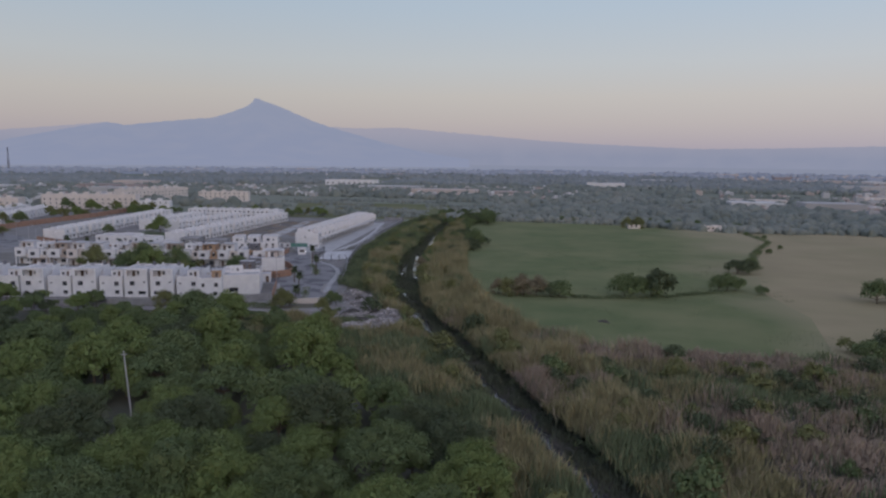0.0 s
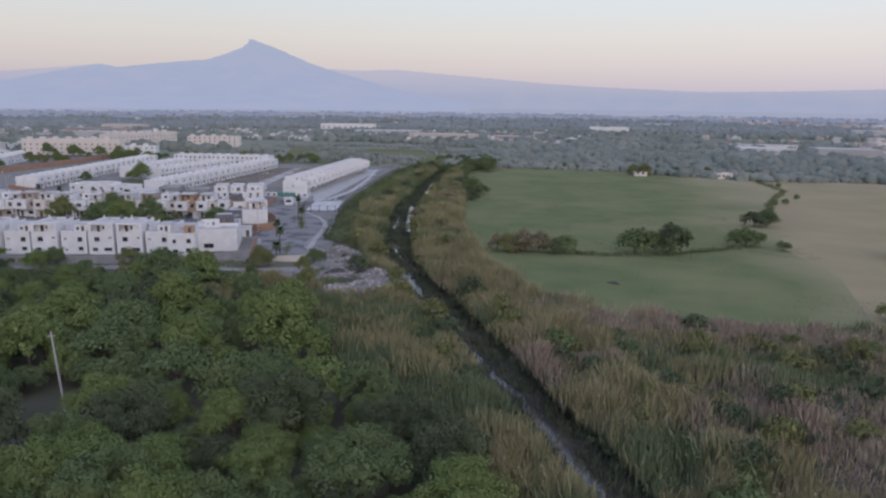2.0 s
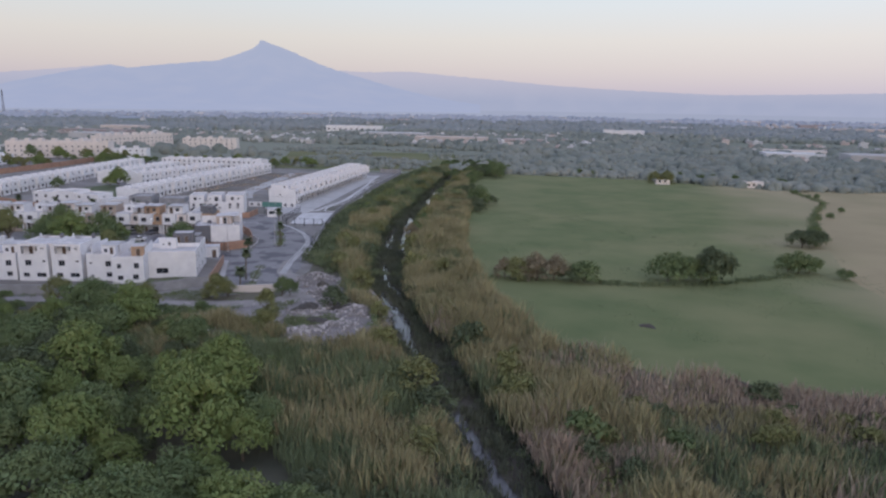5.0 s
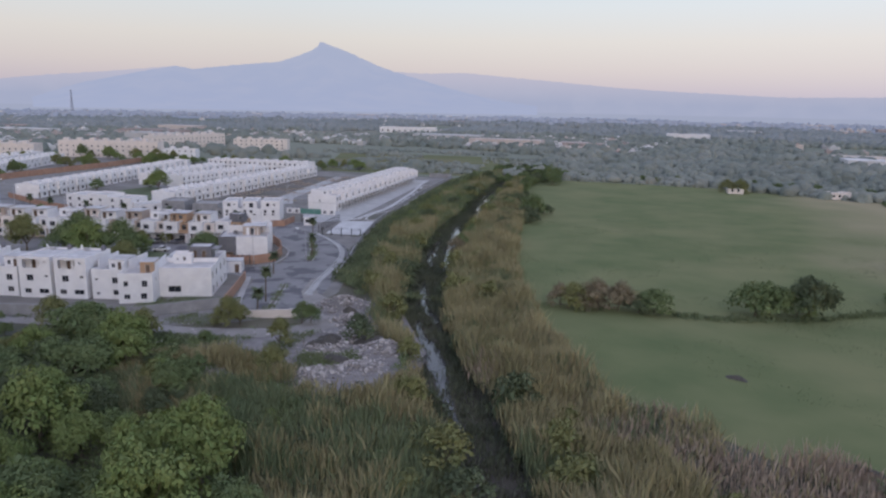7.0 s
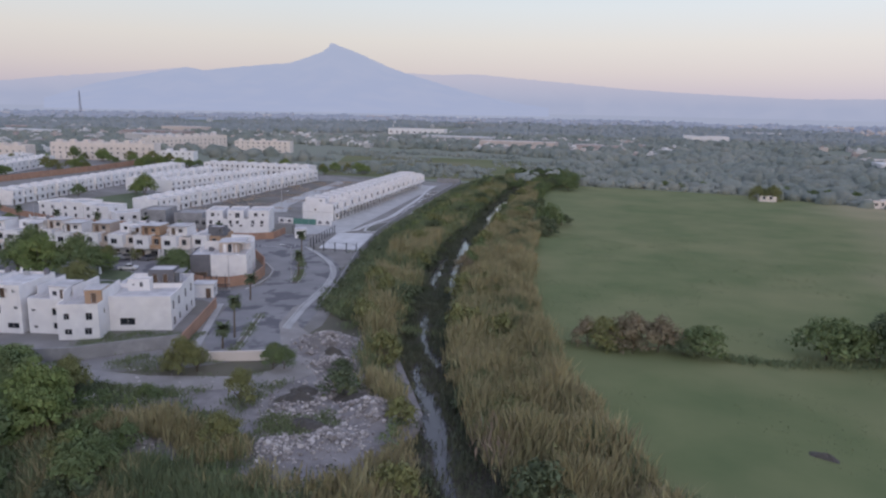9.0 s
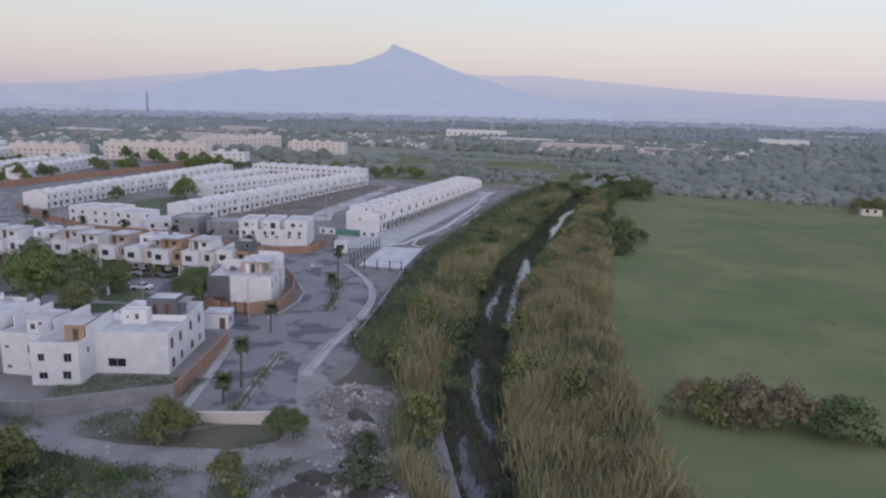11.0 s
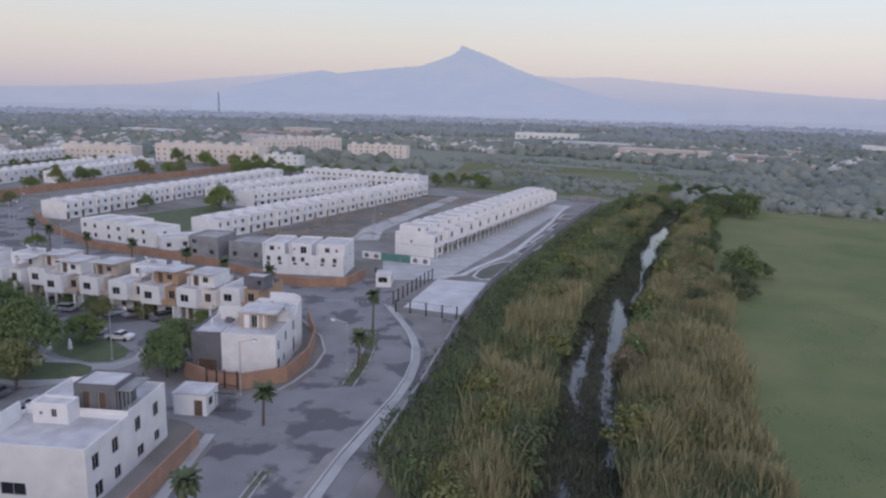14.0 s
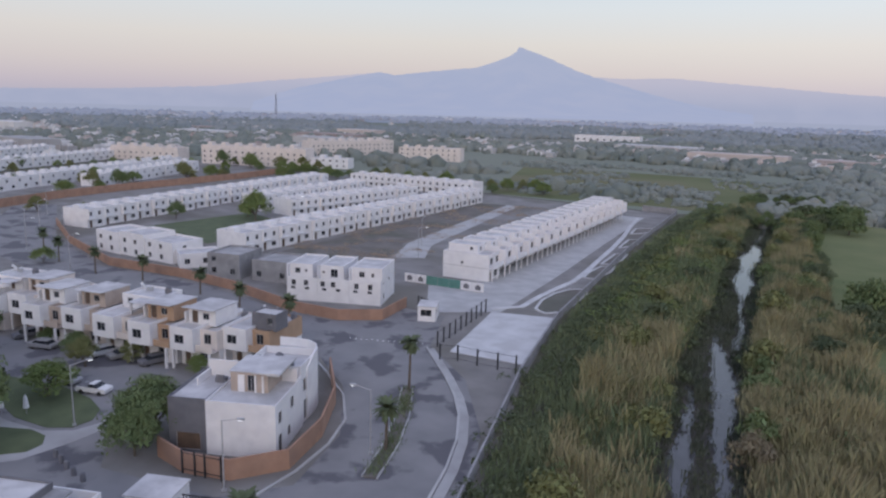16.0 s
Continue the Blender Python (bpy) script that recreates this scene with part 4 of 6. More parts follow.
def terrace_unit():
    e = empty("terrace_unit", place((0, -500), 0), "plain white terraced house in a long uniform row", "house", "long white terraces")
    w, d, h = 6.4, 9.5, 5.6
    shell(e, "wall", 0, 0, w, d, 0, h, WHITE, {"front": win_row((0.8,), 3.4, 1.0, 1.2) + win_row((4.0,), 3.4, 1.0, 1.2) + [(0.7, 0, 1.7, 2.1, "door")] + win_row((3.6,), 0.8, 1.6, 1.2),
                                               "back": win_row((2.6,), 3.4, 0.9, 1.0)}, 0.45)
    g = Geo()
    g.box(1.2, 4.4, h - 0.45, 3.4, 6.8, h + 0.7)
    part("stair_room", g, WHITE, e)
    g = Geo()
    g.box(-0.08, -0.9, 2.6, 0.08, 0, h)
    g.box(0, -0.8, 2.6, 3.0, 0, 2.75)
    part("porch", g, WHITE, e)
    return e


TERRACES = [((-186.5, 296), (-192, 430), 0), ((-249, 293), (-276, 428), 0), ((-222, 348), (-214, 418), 0), ((-270, 436), (-200, 440), 0), ((-238, 350), (-244, 420), 0),
            ((-345, 312), (-398, 440), 1), ((-338, 352), (-372, 430), 1), ((-420, 330), (-480, 470), 1), ((-385, 290), (-425, 325), 1),
            ((-460, 300), (-530, 440), 1), ((-520, 330), (-600, 480), 1), ((-590, 330), (-660, 470), 1)]
protos = [terrace_unit(), far_unit()]
taken = set()
for (x0, y0), (x1, y1), far in TERRACES:
    length = math.hypot(x1 - x0, y1 - y0)
    ang = math.atan2(y1 - y0, x1 - x0)
    for k in range(int(length / 6.45)):
        t_ = k * 6.45
        step = (0.0, 0.35, 0.1, 0.5)[k % 4]
        m = pose(x0 + math.cos(ang) * t_ - math.sin(ang) * step, y0 + math.sin(ang) * t_ + math.cos(ang) * step, 0, 0, 0, math.degrees(ang))
        if far not in taken:
            taken.add(far)
            protos[far].matrix_world = m
        else:
            copy_thing(protos[far], m)


# ---- the new row on posts ----
def post_unit(end):
    e = empty("new_row_house", place((0, -500), 0), "new white house in a row, upper floor on posts", "house", "new row on posts")
    w, d = 11.0, 6.9
    shell(e, "upper_wall", 0, 0, w, d, 2.9, 6.0, WHITE, {"right": win_row((0.8, 4.2), 3.6, 1.6, 1.5), "front": win_row((4.3,), 3.4, 0.6, 0.7) if end else [], "left": win_row((1.0, 4.5), 3.7, 1.0, 1.2)}, 0.4)
    shell(e, "lower_wall", 0, 0, w if end else 8.0, d, 0, 2.9, WHITE, {"right": [(0.8, 0, 1.8, 2.1, "door")] + win_row((3.2,), 0.6, 2.2, 1.5), "left": win_row((1.0, 4.5), 0.9, 1.0, 1.2)}, 0.0, roof_name="floor_slab")
    shell(e, "stair_room", 0.3, 2.2, 7.4, d, 5.6, 7.5, WHITE, {"right": win_row((1.4,), 6.0, 1.0, 1.0), "front": win_row((5.2,), 6.2, 0.7, 0.8)}, 0.2, roof_name="stair_roof")
    g = Geo()
    g.box(w, d - 0.55, 2.9, w + 1.5, d - 0.35, 6.3)
    part("dividing_fin", g, WHITE, e)
    g = Geo()
    g.box(7.4, d - 0.3, 6.0, w, d - 0.12, 6.9)
    part("party_wall", g, WHITE, e)
    for y in (0.2, 3.4):
        g = Geo()
        g.box(w + 0.6, y, 0, w + 0.85, y + 0.25, 3.4)
        part("post", g, WHITE, e)
    g = Geo()
    g.box(w, 0, 2.9, w + 1.2, d - 0.6, 3.1)
    g.box(w + 1.1, 0, 3.1, w + 1.2, d - 0.6, 4.0)
    part("balcony", g, WHITE, e)
    return e


first_unit, other = post_unit(True), post_unit(False)
first_unit.matrix_world = place((-136.2, 309.0), 8)
for k in range(1, 16):
    m = place((-136.2 - 0.072 * 7 * k, 309 + 6.98 * k), 8 - min(k, 4) * 1.0)
    if k == 1:
        other.matrix_world = m
    else:
        copy_thing(other, m)
e = empty("site_hoarding", place((-140.3, 300.0), 6), "low white and green site hoarding with plain shapes", "hoarding")
for k, m_ in enumerate((WHITE, WHITE, TEAL, TEAL, TEAL, WHITE, WHITE)):
    g = Geo()
    g.box(k * 2.7, 0, 0.03, k * 2.7 + 2.6, 0.08, 1.9)
    panel = part("panel", g, m_, e)
    if m_ is WHITE:
        g = Geo()
        x = k * 2.7
        g.box(x + 0.7, -0.03, 0.4, x + 1.9, 0.0, 1.0)
        g.face((x + 0.5, -0.03, 1.0), (x + 2.1, -0.03, 1.0), (x + 1.3, -0.03, 1.6))
        part("painted_shape", g, DGREY, panel)
e = empty("guard_hut", place((-121.2, 277.6), 25), "small white guard hut with large windows", "guard hut")
shell(e, "wall", 0, 0, 3.2, 4.2, 0, 2.7, WHITE, {"front": win_row((0.5,), 1.0, 2.0, 1.2), "right": win_row((0.6,), 1.0, 1.4, 1.2) + [(2.6, 0, 3.5, 2.1, "door")]}, 0.0)

# ---- apartment blocks ----
for p, ang, L, D, H_, m_ in (((-408, 460), 19, 68, 12, 11.3, CREAM), ((-405, 552), 77, 76, 12, 11.0, CREAM), ((-350, 582), 20, 44, 14, 9.0, CREAM), ((-470, 440), 19, 48, 12, 8.5, CREAM), ((-352, 486), 20, 30, 10, 6.0, WHITE)):
    e = empty("apartment_block", place(p, ang if ang < 60 else ang - 0), "long cream apartment block with small windows", "apartment block", "apartment blocks")
    ops = []
    for z in (1.0, 4.0, 7.0, 9.0)[: int(H_ / 2.9)]:
        ops += win_row([1.6 + 4.2 * i for i in range(int(L / 4.2))], z, 1.0, 1.2)
    shell(e, "wall", 0, 0, L, D, 0, H_, m_, {"front": ops}, 0.5)
    for i in range(int(L / 9)):
        shell(e, "stair_room", 2 + i * 9, 4, 5 + i * 9, 8, H_ - 0.5, H_ + 1.6, m_, {}, 0.2, roof_name="stair_roof")


# ---- vegetation ----
def leaf_cloud(rng, lobes, leaves, size, flat=0.8):
    """Leaf quads that lie over the skins of many lobes, and the direction in which the crown's skin faces at each."""
    lobes = np.array(lobes, float)
    pick = rng.choice(len(lobes), leaves, p=lobes[:, 3] ** 2 / (lobes[:, 3] ** 2).sum())
    d = rng.normal(size=(leaves, 3))
    d[:, 2] = np.abs(d[:, 2]) - 0.3 * np.abs(rng.normal(size=leaves))
    d /= np.linalg.norm(d, axis=1)[:, None]
    r = lobes[pick, 3] * rng.uniform(0.72, 1.1, leaves)
    c = lobes[pick, :3] + d * r[:, None] * np.array([1, 1, flat])
    n = d + rng.normal(size=(leaves, 3)) * 0.42
    n /= np.linalg.norm(n, axis=1)[:, None]
    a = np.cross(n, rng.normal(size=(leaves, 3)))
    a /= np.linalg.norm(a, axis=1)[:, None]
    b = np.cross(n, a)
    s = (size * rng.uniform(0.6, 1.4, leaves))[:, None]
    quads = np.stack([c - a * s, c - b * s * 0.55, c + a * s, c + b * s * 0.55], 1)
    soft = d * 0.8 + n * 0.4 + np.array([0, 0, 0.12])
    soft /= np.linalg.norm(soft, axis=1)[:, None]
    return np.concatenate([quads.reshape(-1, 3), np.repeat(soft, 4, 0)], 1)


def quad_mesh(name, pts, material):
    """One mesh of loose quads; with six columns, the last three are the shading normals."""
    me = bpy.data.meshes.new(name)
    pts = np.asarray(pts, np.float32)
    n = len(pts) // 4
    me.vertices.add(len(pts))
    me.vertices.foreach_set("co", np.ascontiguousarray(pts[:, :3]).ravel())
    me.loops.add(4 * n)
    me.loops.foreach_set("vertex_index", np.arange(4 * n, dtype=np.int32))
    me.polygons.add(n)
    me.polygons.foreach_set("loop_start", np.arange(0, 4 * n, 4, dtype=np.int32))
    me.materials.append(material)
    me.update(calc_edges=True)
    me.validate()
    if pts.shape[1] == 6:
        me.normals_split_custom_set_from_vertices(pts[:, 3:])
    return me


def make_tree(seed, height, spread, leaves, size, material, label, name="tree", low=0.5):
    """A prototype tree: forked trunk and a crown of leaves over lobes, each of them lumpy in turn. low: where the crown's skirt hangs, as a share of the height."""
    rng = np.random.default_rng(seed)
    e = empty(name, pose(0, -600, 0), label, "tree")
    g = Geo()
    base = height * (0.42 if low > 0.3 else 0.2)
    g.tube((0, 0, -0.3), (0.1, 0.05, base), 0.035 * height, 0.022 * height, 7)
    big, small = [], []
    for k in range(20 if low > 0.3 else 24):
        a = rng.uniform(0, 2 * math.pi)
        out = math.sqrt(rng.uniform(0, 1))
        rr = spread * out * 0.72
        z = height * (0.80 - (0.80 - low) * out ** 1.8 * rng.uniform(0.4, 1.0)) + rng.uniform(-0.08, 0.07) * height
        big.append((rr * math.cos(a), rr * math.sin(a), z, spread * rng.uniform(0.26, 0.42)))
    for x, y, z, r in big:
        for _ in range(6):
            d = Vector((rng.normal(), rng.normal(), abs(rng.normal()) * 0.9)).normalized()
            small.append((x + d.x * r * 0.75, y + d.y * r * 0.75, z + d.z * r * 0.62, r * rng.uniform(0.36, 0.6)))
    for x, y, z, r in big[:6]:
        g.tube((0.05, 0.03, base * 0.85), (x, y, z), 0.016 * height, 0.006 * height, 5)
    part("trunk", g, BARK, e)
    crown = leaf_cloud(rng, small, leaves, size)
    inner = leaf_cloud(rng, [(x, y, z - r * 0.2, r * 0.8) for x, y, z, r in big], leaves // 6, size * 2.2)
    part("crown", quad_mesh("crown", np.concatenate([crown, inner]), material), material, e)
    return e


def scatter(protos, spots, rng, group, labels=None):
    """Copies of prototype trees on spots of (x, y, scale); the first copies are the prototypes themselves."""
    used = set()
    for x, y, s in spots:
        k = int(rng.integers(len(protos)))
        m = pose(x, y, 0, 0, 0, float(rng.uniform(0, 360)))
        if k not in used:
            used.add(k)
            ob = protos[k]
            ob.matrix_world = m
        else:
            ob = copy_thing(protos[k], m)
        ob.scale = (s, s, s * float(rng.uniform(0.8, 1.3)))
        tagged(ob, group=group)
    for k, ob in enumerate(protos):
        if k not in used:
            for o in (*ob.children_recursive, ob):
                bpy.data.objects.remove(o)


rng = np.random.default_rng(7)
# dense wood on the near side
WOOD_LABELS = ("broad green tree with a dense rounded crown", "broad light-green tree with a dense crown", "spreading green tree with a lumpy crown", "dark green tree with a dense crown", "green tree with an uneven crown", "green tree with a loose rounded crown")
WOOD_LEAVES = (LEAF, LEAFB, LEAF, LEAFD, LEAFB, LEAF)
woods = [make_tree(10 + k, 8.0, 5.2, 21000, 0.083, WOOD_LEAVES[k], lab, low=0.32) for k, lab in enumerate(WOOD_LABELS)]
far_wood = [make_tree(10 + k, 8.0, 5.2, 7500, 0.135, WOOD_LEAVES[k], lab, low=0.32) for k, lab in enumerate(WOOD_LABELS)]
spots = []
for j in range(40):
    for i in range(45):
        x = -232 + i * 6.6 + rng.uniform(-2.6, 2.6) + (j % 2) * 3.7
        y = 22 + j * 6.2 + rng.uniform(-2.4, 2.4)
        edge = canal_x(y) - 20 - 26 * max(0.0, (y - 100) / 60)
        if x > edge or x < -1.02 * y - 42 or y > 158 - (x + 60) * 0.12:
            continue
        if y > 140 and -84 < x < -50 and (rng.random() < 0.3 or x > -67 or y > 154):
            continue
        if -75 < x < -60 and 80 < y < 99:
            continue
        spots.append((x, y, float(rng.choice([rng.uniform(0.5, 0.8), rng.uniform(0.8, 1.18)])) * (1.0 if y < 132 else 0.55 if x < -102 else 0.95 if x < -67 else 0.72)))
scatter(woods, [q for q in spots if q[1] < 96 and q[0] > -75], rng, "trees of the near wood")
scatter(far_wood, [q for q in spots if not (q[1] < 96 and q[0] > -75)], rng, "trees of the near wood")

# single bushes and trees in the pasture, along hedges and in the estate
bushes = [make_tree(40 + k, 5.6, 4.3, 2800, 0.16, (LEAFD, LEAF, LEAF)[k], lab, "field_tree", 0.16) for k, lab in enumerate(
    ("low dark round tree in the pasture", "wide dark tree in the pasture", "dark green bushy tree"))]
field_spots = [(-8.6, 213.5, 1.08), (-11.6, 213.0, 0.8), (10.6, 218.8, 1.3), (13.4, 219.6, 1.05), (20.8, 221.2, 1.32), (18.4, 220.6, 1.0), (43.4, 237.0, 1.0), (40.6, 236.2, 0.8), (46.2, 238.0, 0.8), (52.6, 232.4, 0.58), (53.2, 274.0, 1.15), (57.4, 277.0, 1.0), (59.5, 286, 0.7), (62.5, 297, 0.6),
               (83, 226, 1.2), (88, 228, 0.9), (58, 159, 0.9), (64, 163, 1.1), (70, 160, 1.0), (-66, 452, 1.5), (-64, 440, 1.3), (-70, 460, 1.4), (-55, 322, 1.1), (-54, 329, 1.3), (-52, 314, 0.9), (-51, 336, 0.9)]
for k in range(7):
    field_spots.append((float(np.interp(k, [0, 3, 5, 6], [66, 87, 88, 86])) + rng.uniform(-2, 2), 306 + k * 19.0 + rng.uniform(-7, 7), float(rng.uniform(0.2, 0.5))))
for k in range(30):
    field_spots.append((canal_x(300 + k * 6) + 15 + rng.uniform(-2, 2), 300 + k * 6, float(rng.uniform(0.5, 0.95))))
for k in range(34):
    y = float(rng.uniform(436, 520))
    field_spots.append((canal_x(y) + float(rng.uniform(-13, 15)), y, float(rng.uniform(0.45, 0.9))))
for k in range(26):
    field_spots.append((-60 + k * 6 + rng.uniform(-2, 2), 470 + rng.uniform(0, 10) - max(0, k - 13) * 1.6, float(rng.uniform(0.4, 0.8))))
scatter(bushes, field_spots, rng, "trees round the pasture")
brown = [make_tree(60 + k, 5.0, 4.2, 3000, 0.14, (LEAFR, LEAFY)[k], lab, "dry_bush", 0.16) for k, lab in enumerate(("reddish brown dry leafless bush", "yellowish bush with loose foliage"))]
scatter(brown, [(-24, 212.2, 0.95), (-19.5, 212, 1.05), (-15.6, 212.6, 0.95), (-27, 211, 0.75), (-21.5, 213.5, 0.9), (-21.0, 216.5, 0.5), (22, 446, 1.1), (28, 446, 1.1), (-62, 255, 0.7)], rng, "dry bushes in the pasture")
town = [make_tree(80 + k, 6.5, 4.2, 5200, 0.12, (LEAF, LEAFY, LEAFB)[k], lab, "garden_tree", 0.12) for k, lab in enumerate(
    ("bushy green street tree", "olive green street tree", "light green garden tree"))]
scatter(town, [(-118.2, 221.6, 1.15), (-120.2, 224.2, 1.15), (-117.4, 219.6, 0.8), (-136, 211, 1.3), (-143, 208, 1.5), (-150, 213, 1.4), (-140, 222.5, 0.9), (-146, 231, 0.6), (-157, 215, 1.4), (-130, 206, 1.0), (-162, 222, 1.2), (-169, 214, 1.3),
               (-224, 334, 1.25), (-232, 338, 0.9), (-245, 320, 0.8), (-82.7, 177.3, 0.66), (-80.6, 178.2, 0.6), (-84.4, 177.6, 0.5), (-70.6, 183.0, 0.5), (-69.2, 183.8, 0.55), (-68, 170.5, 0.6), (-88.5, 163, 0.8), (-79, 166, 0.45), (-93, 165.5, 0.6), (-104, 168, 0.8), (-62, 158, 0.7), (-112, 167, 0.8), (-96, 160, 0.8),
               (-330, 355, 1.0), (-345, 372, 1.0), (-350, 352, 0.9), (-365, 460, 1.2), (-352, 470, 1.2), (-340, 476, 1.0), (-380, 452, 1.2), (-131, 238.5, 0.42), (-143, 236.5, 0.5), (-152, 233, 0.55), (-160, 233.5, 0.45), (-172, 230.5, 0.6), (-186, 228, 0.6), (-215, 262, 0.7), (-262, 300, 0.8), (-290, 300, 0.9)] + [(-rng.uniform(305, 440), rng.uniform(300, 470), float(rng.uniform(0.6, 1.1))) for _ in range(46)] + [(-rng.uniform(170, 330), rng.uniform(446, 476), float(rng.uniform(0.6, 1.1))) for _ in range(24)], rng, "trees of the estate")


def palm(p, h, seed, label="fan palm with a tall thin trunk"):
    r = np.random.default_rng(seed)
    e = empty("palm_tree", pose(p[0], p[1], 0), label, "palm tree", "palms along the street")
    g = Geo()
    for k in range(4):
        g.tube((0.05 * k, 0, h * k / 4), (0.05 * k + 0.05, 0, h * (k + 1) / 4), 0.2 - 0.02 * k, 0.18 - 0.02 * k, 7)
    part("trunk", g, BARK, e)
    c = Geo()
    for k in range(110):
        a, lift = r.uniform(0, 2 * math.pi), r.uniform(-1.3, 1.5)
        L = r.uniform(1.1, 1.9)
        prev_, w = Vector((0.2, 0, h)), 0.24
        d = Vector((math.cos(a), math.sin(a), lift)).normalized()
        side = d.cross(Vector((0, 0, 1))).normalized()
        for j in range(3):
            nxt = prev_ + d * L / 3
            d = (d - Vector((0, 0, 0.28))).normalized()
            c.face(prev_ + side * w * (0.5 + 0.5 * (j > 0)), prev_ - side * w * (0.5 + 0.5 * (j > 0)), nxt - side * w * (1 - 0.4 * j), nxt + side * w * (1 - 0.4 * j))
            prev_ = nxt
    part("fronds", c, LEAFD, e)
    return e


for k, (x, y, h) in enumerate([(-83.2, 188.2, 3.4), (-84.6, 193.6, 6.5), (-96.4, 236, 5.2), (-104, 251, 7.0), (-134.3, 259.1, 5.5), (-150, 262.5, 4.5), (-165, 265.8, 4.5), (-183, 265.5, 4.5), (-196, 263, 5), (-213, 264.5, 5), (-226, 268, 5), (-95.5, 215, 4.5)]):
    palm((x, y), h, k)

# reeds and weeds, too many to count
def reeds(name, spots, heights, material, label, rng, width=0.062, blades=9):
    n = len(spots)
    base = np.repeat(np.concatenate([spots, np.zeros((n, 1))], 1), blades, 0)
    m = len(base)
    base[:, :2] += rng.normal(size=(m, 2)) * 0.55
    a = rng.uniform(0, 2 * math.pi, m)
    h = np.repeat(heights, blades) * rng.uniform(0.45, 1.15, m)
    lean = rng.normal(size=(m, 2)) * 0.2 * h[:, None]
    u = np.stack([np.cos(a), np.sin(a), 0 * a], 1) * (width * rng.uniform(0.6, 1.6, m))[:, None]
    top = base + np.stack([lean[:, 0], lean[:, 1], h], 1)
    mid = base * 0.3 + top * 0.7 - np.stack([lean[:, 0] * 0.25, lean[:, 1] * 0.25, 0 * h], 1)
    pts = np.stack([base, mid + u, top, mid - u], 1).reshape(-1, 3)
    return tagged(part(name, quad_mesh(name, pts, material), material), label, "reeds", kind="stuff")


def band(rng, n, y0, y1, o0, o1):
    y = rng.uniform(y0, y1, n)
    x = np.array([canal_x(v) for v in y]) + rng.uniform(o0, o1, n)
    return np.stack([x, y], 1)


def lumpy(p, low, high, scale=0.09):
    return np.array([low + (high - low) * (0.5 + 0.9 * noise.noise((x * scale, y * scale, 1.0))) for x, y in p]).clip(low * 0.5, high * 1.2)


def ragged(p, inner, outer, cx):
    """Thin a band out towards uneven edges."""
    off = np.array([x - canal_x(y) for x, y in p])
    wav = np.array([noise.noise((x * 0.07, y * 0.07, 4.0)) for x, y in p]) * cx
    return p[(off > inner + wav) & (off < outer + wav)]


edge = [(-56, 150), (-47.5, 157), (-45, 165), (-46.2, 172), (-51, 177), (-55, 181), (-59.5, 189), (-62, 197), (-66, 205), (-80.5, 214), (-83.5, 222), (-85, 232.6), (-94.3, 264.5), (-101.3, 293.5), (-112, 364.8), (-121, 470)]


def beside_wall(p):
    lim = np.interp(p[:, 1], [e_[1] for e_ in edge], [e_[0] for e_ in edge])
    return p[(p[:, 0] > lim + np.where(p[:, 1] < 205, 0.6, 1.8)) | (p[:, 1] < 150)]


def sorted_growth(p, share, seed_):
    """Splits spots into straw, green and brown ones, in drifts that run into one another. share(x, y): how much of each."""
    lots = ([], [], [])
    for x, y in p:
        w = share(x, y)
        f = noise.noise((x * 0.06, y * 0.06, seed_)) * 0.8 + noise.noise((x * 0.2, y * 0.2, seed_)) * 0.4 + rng.normal() * 0.16
        scores = (w[0] + f, w[1] - f, w[2] + 0.6 * noise.noise((x * 0.05, y * 0.05, seed_ + 9)))
        lots[int(np.argmax(scores))].append((x, y))
    return [np.array(q).reshape(-1, 2) for q in lots]


def open_mid(y):
    """Where the middle of the open water lies beside the ditch's own middle."""
    return np.interp(y, [60, 132, 150, 172, 192, 205, 218, 235, 300, 340, 400, 480], [-0.8, -0.8, -1.5, -0.6, -0.6, 0.0, -0.6, 0.9, 0.9, 1.0, 0.2, -0.6])


def off_water(p):
    return np.abs(p[:, 0] - np.array([canal_x(v) for v in p[:, 1]]) - open_mid(p[:, 1]))


# both banks
p = ragged(band(rng, 40000, 55, 480, 3, 27), 4.2, 21.5, 2.5)
p = p[p[:, 0] - np.array([canal_x(v) for v in p[:, 1]]) < np.interp(p[:, 1], [280, 330, 420], [30, 17, 13])]
right = p[off_water(p) > 4.1]
p = ragged(band(rng, 34000, 55, 480, -40, -3), -38, -5, 2.0)
p = p[off_water(p) > 4.1]
off = np.array([x - canal_x(y) for x, y in p])
left = beside_wall(p[off > np.interp(p[:, 1], [60, 100, 150, 165], [-20, -22, -38, -19])])


def bank_share(x, y):
    o = x - canal_x(y)
    if o > 0:
        return (0.66, 0.18, 0.12) if y > 130 else (0.42, 0.25, 0.35)
    if y > 195:
        if o < (-13.8 if y < 232 else -16.0):
            return (-0.5, 1.0, 0.0)
        return (0.62, 0.16, 0.0) if o < -6.5 and y < 295 else (0.3, 0.55, 0.0)
    return (0.25, 0.62, 0.1) if y < 150 else (0.42, 0.45, 0.1)


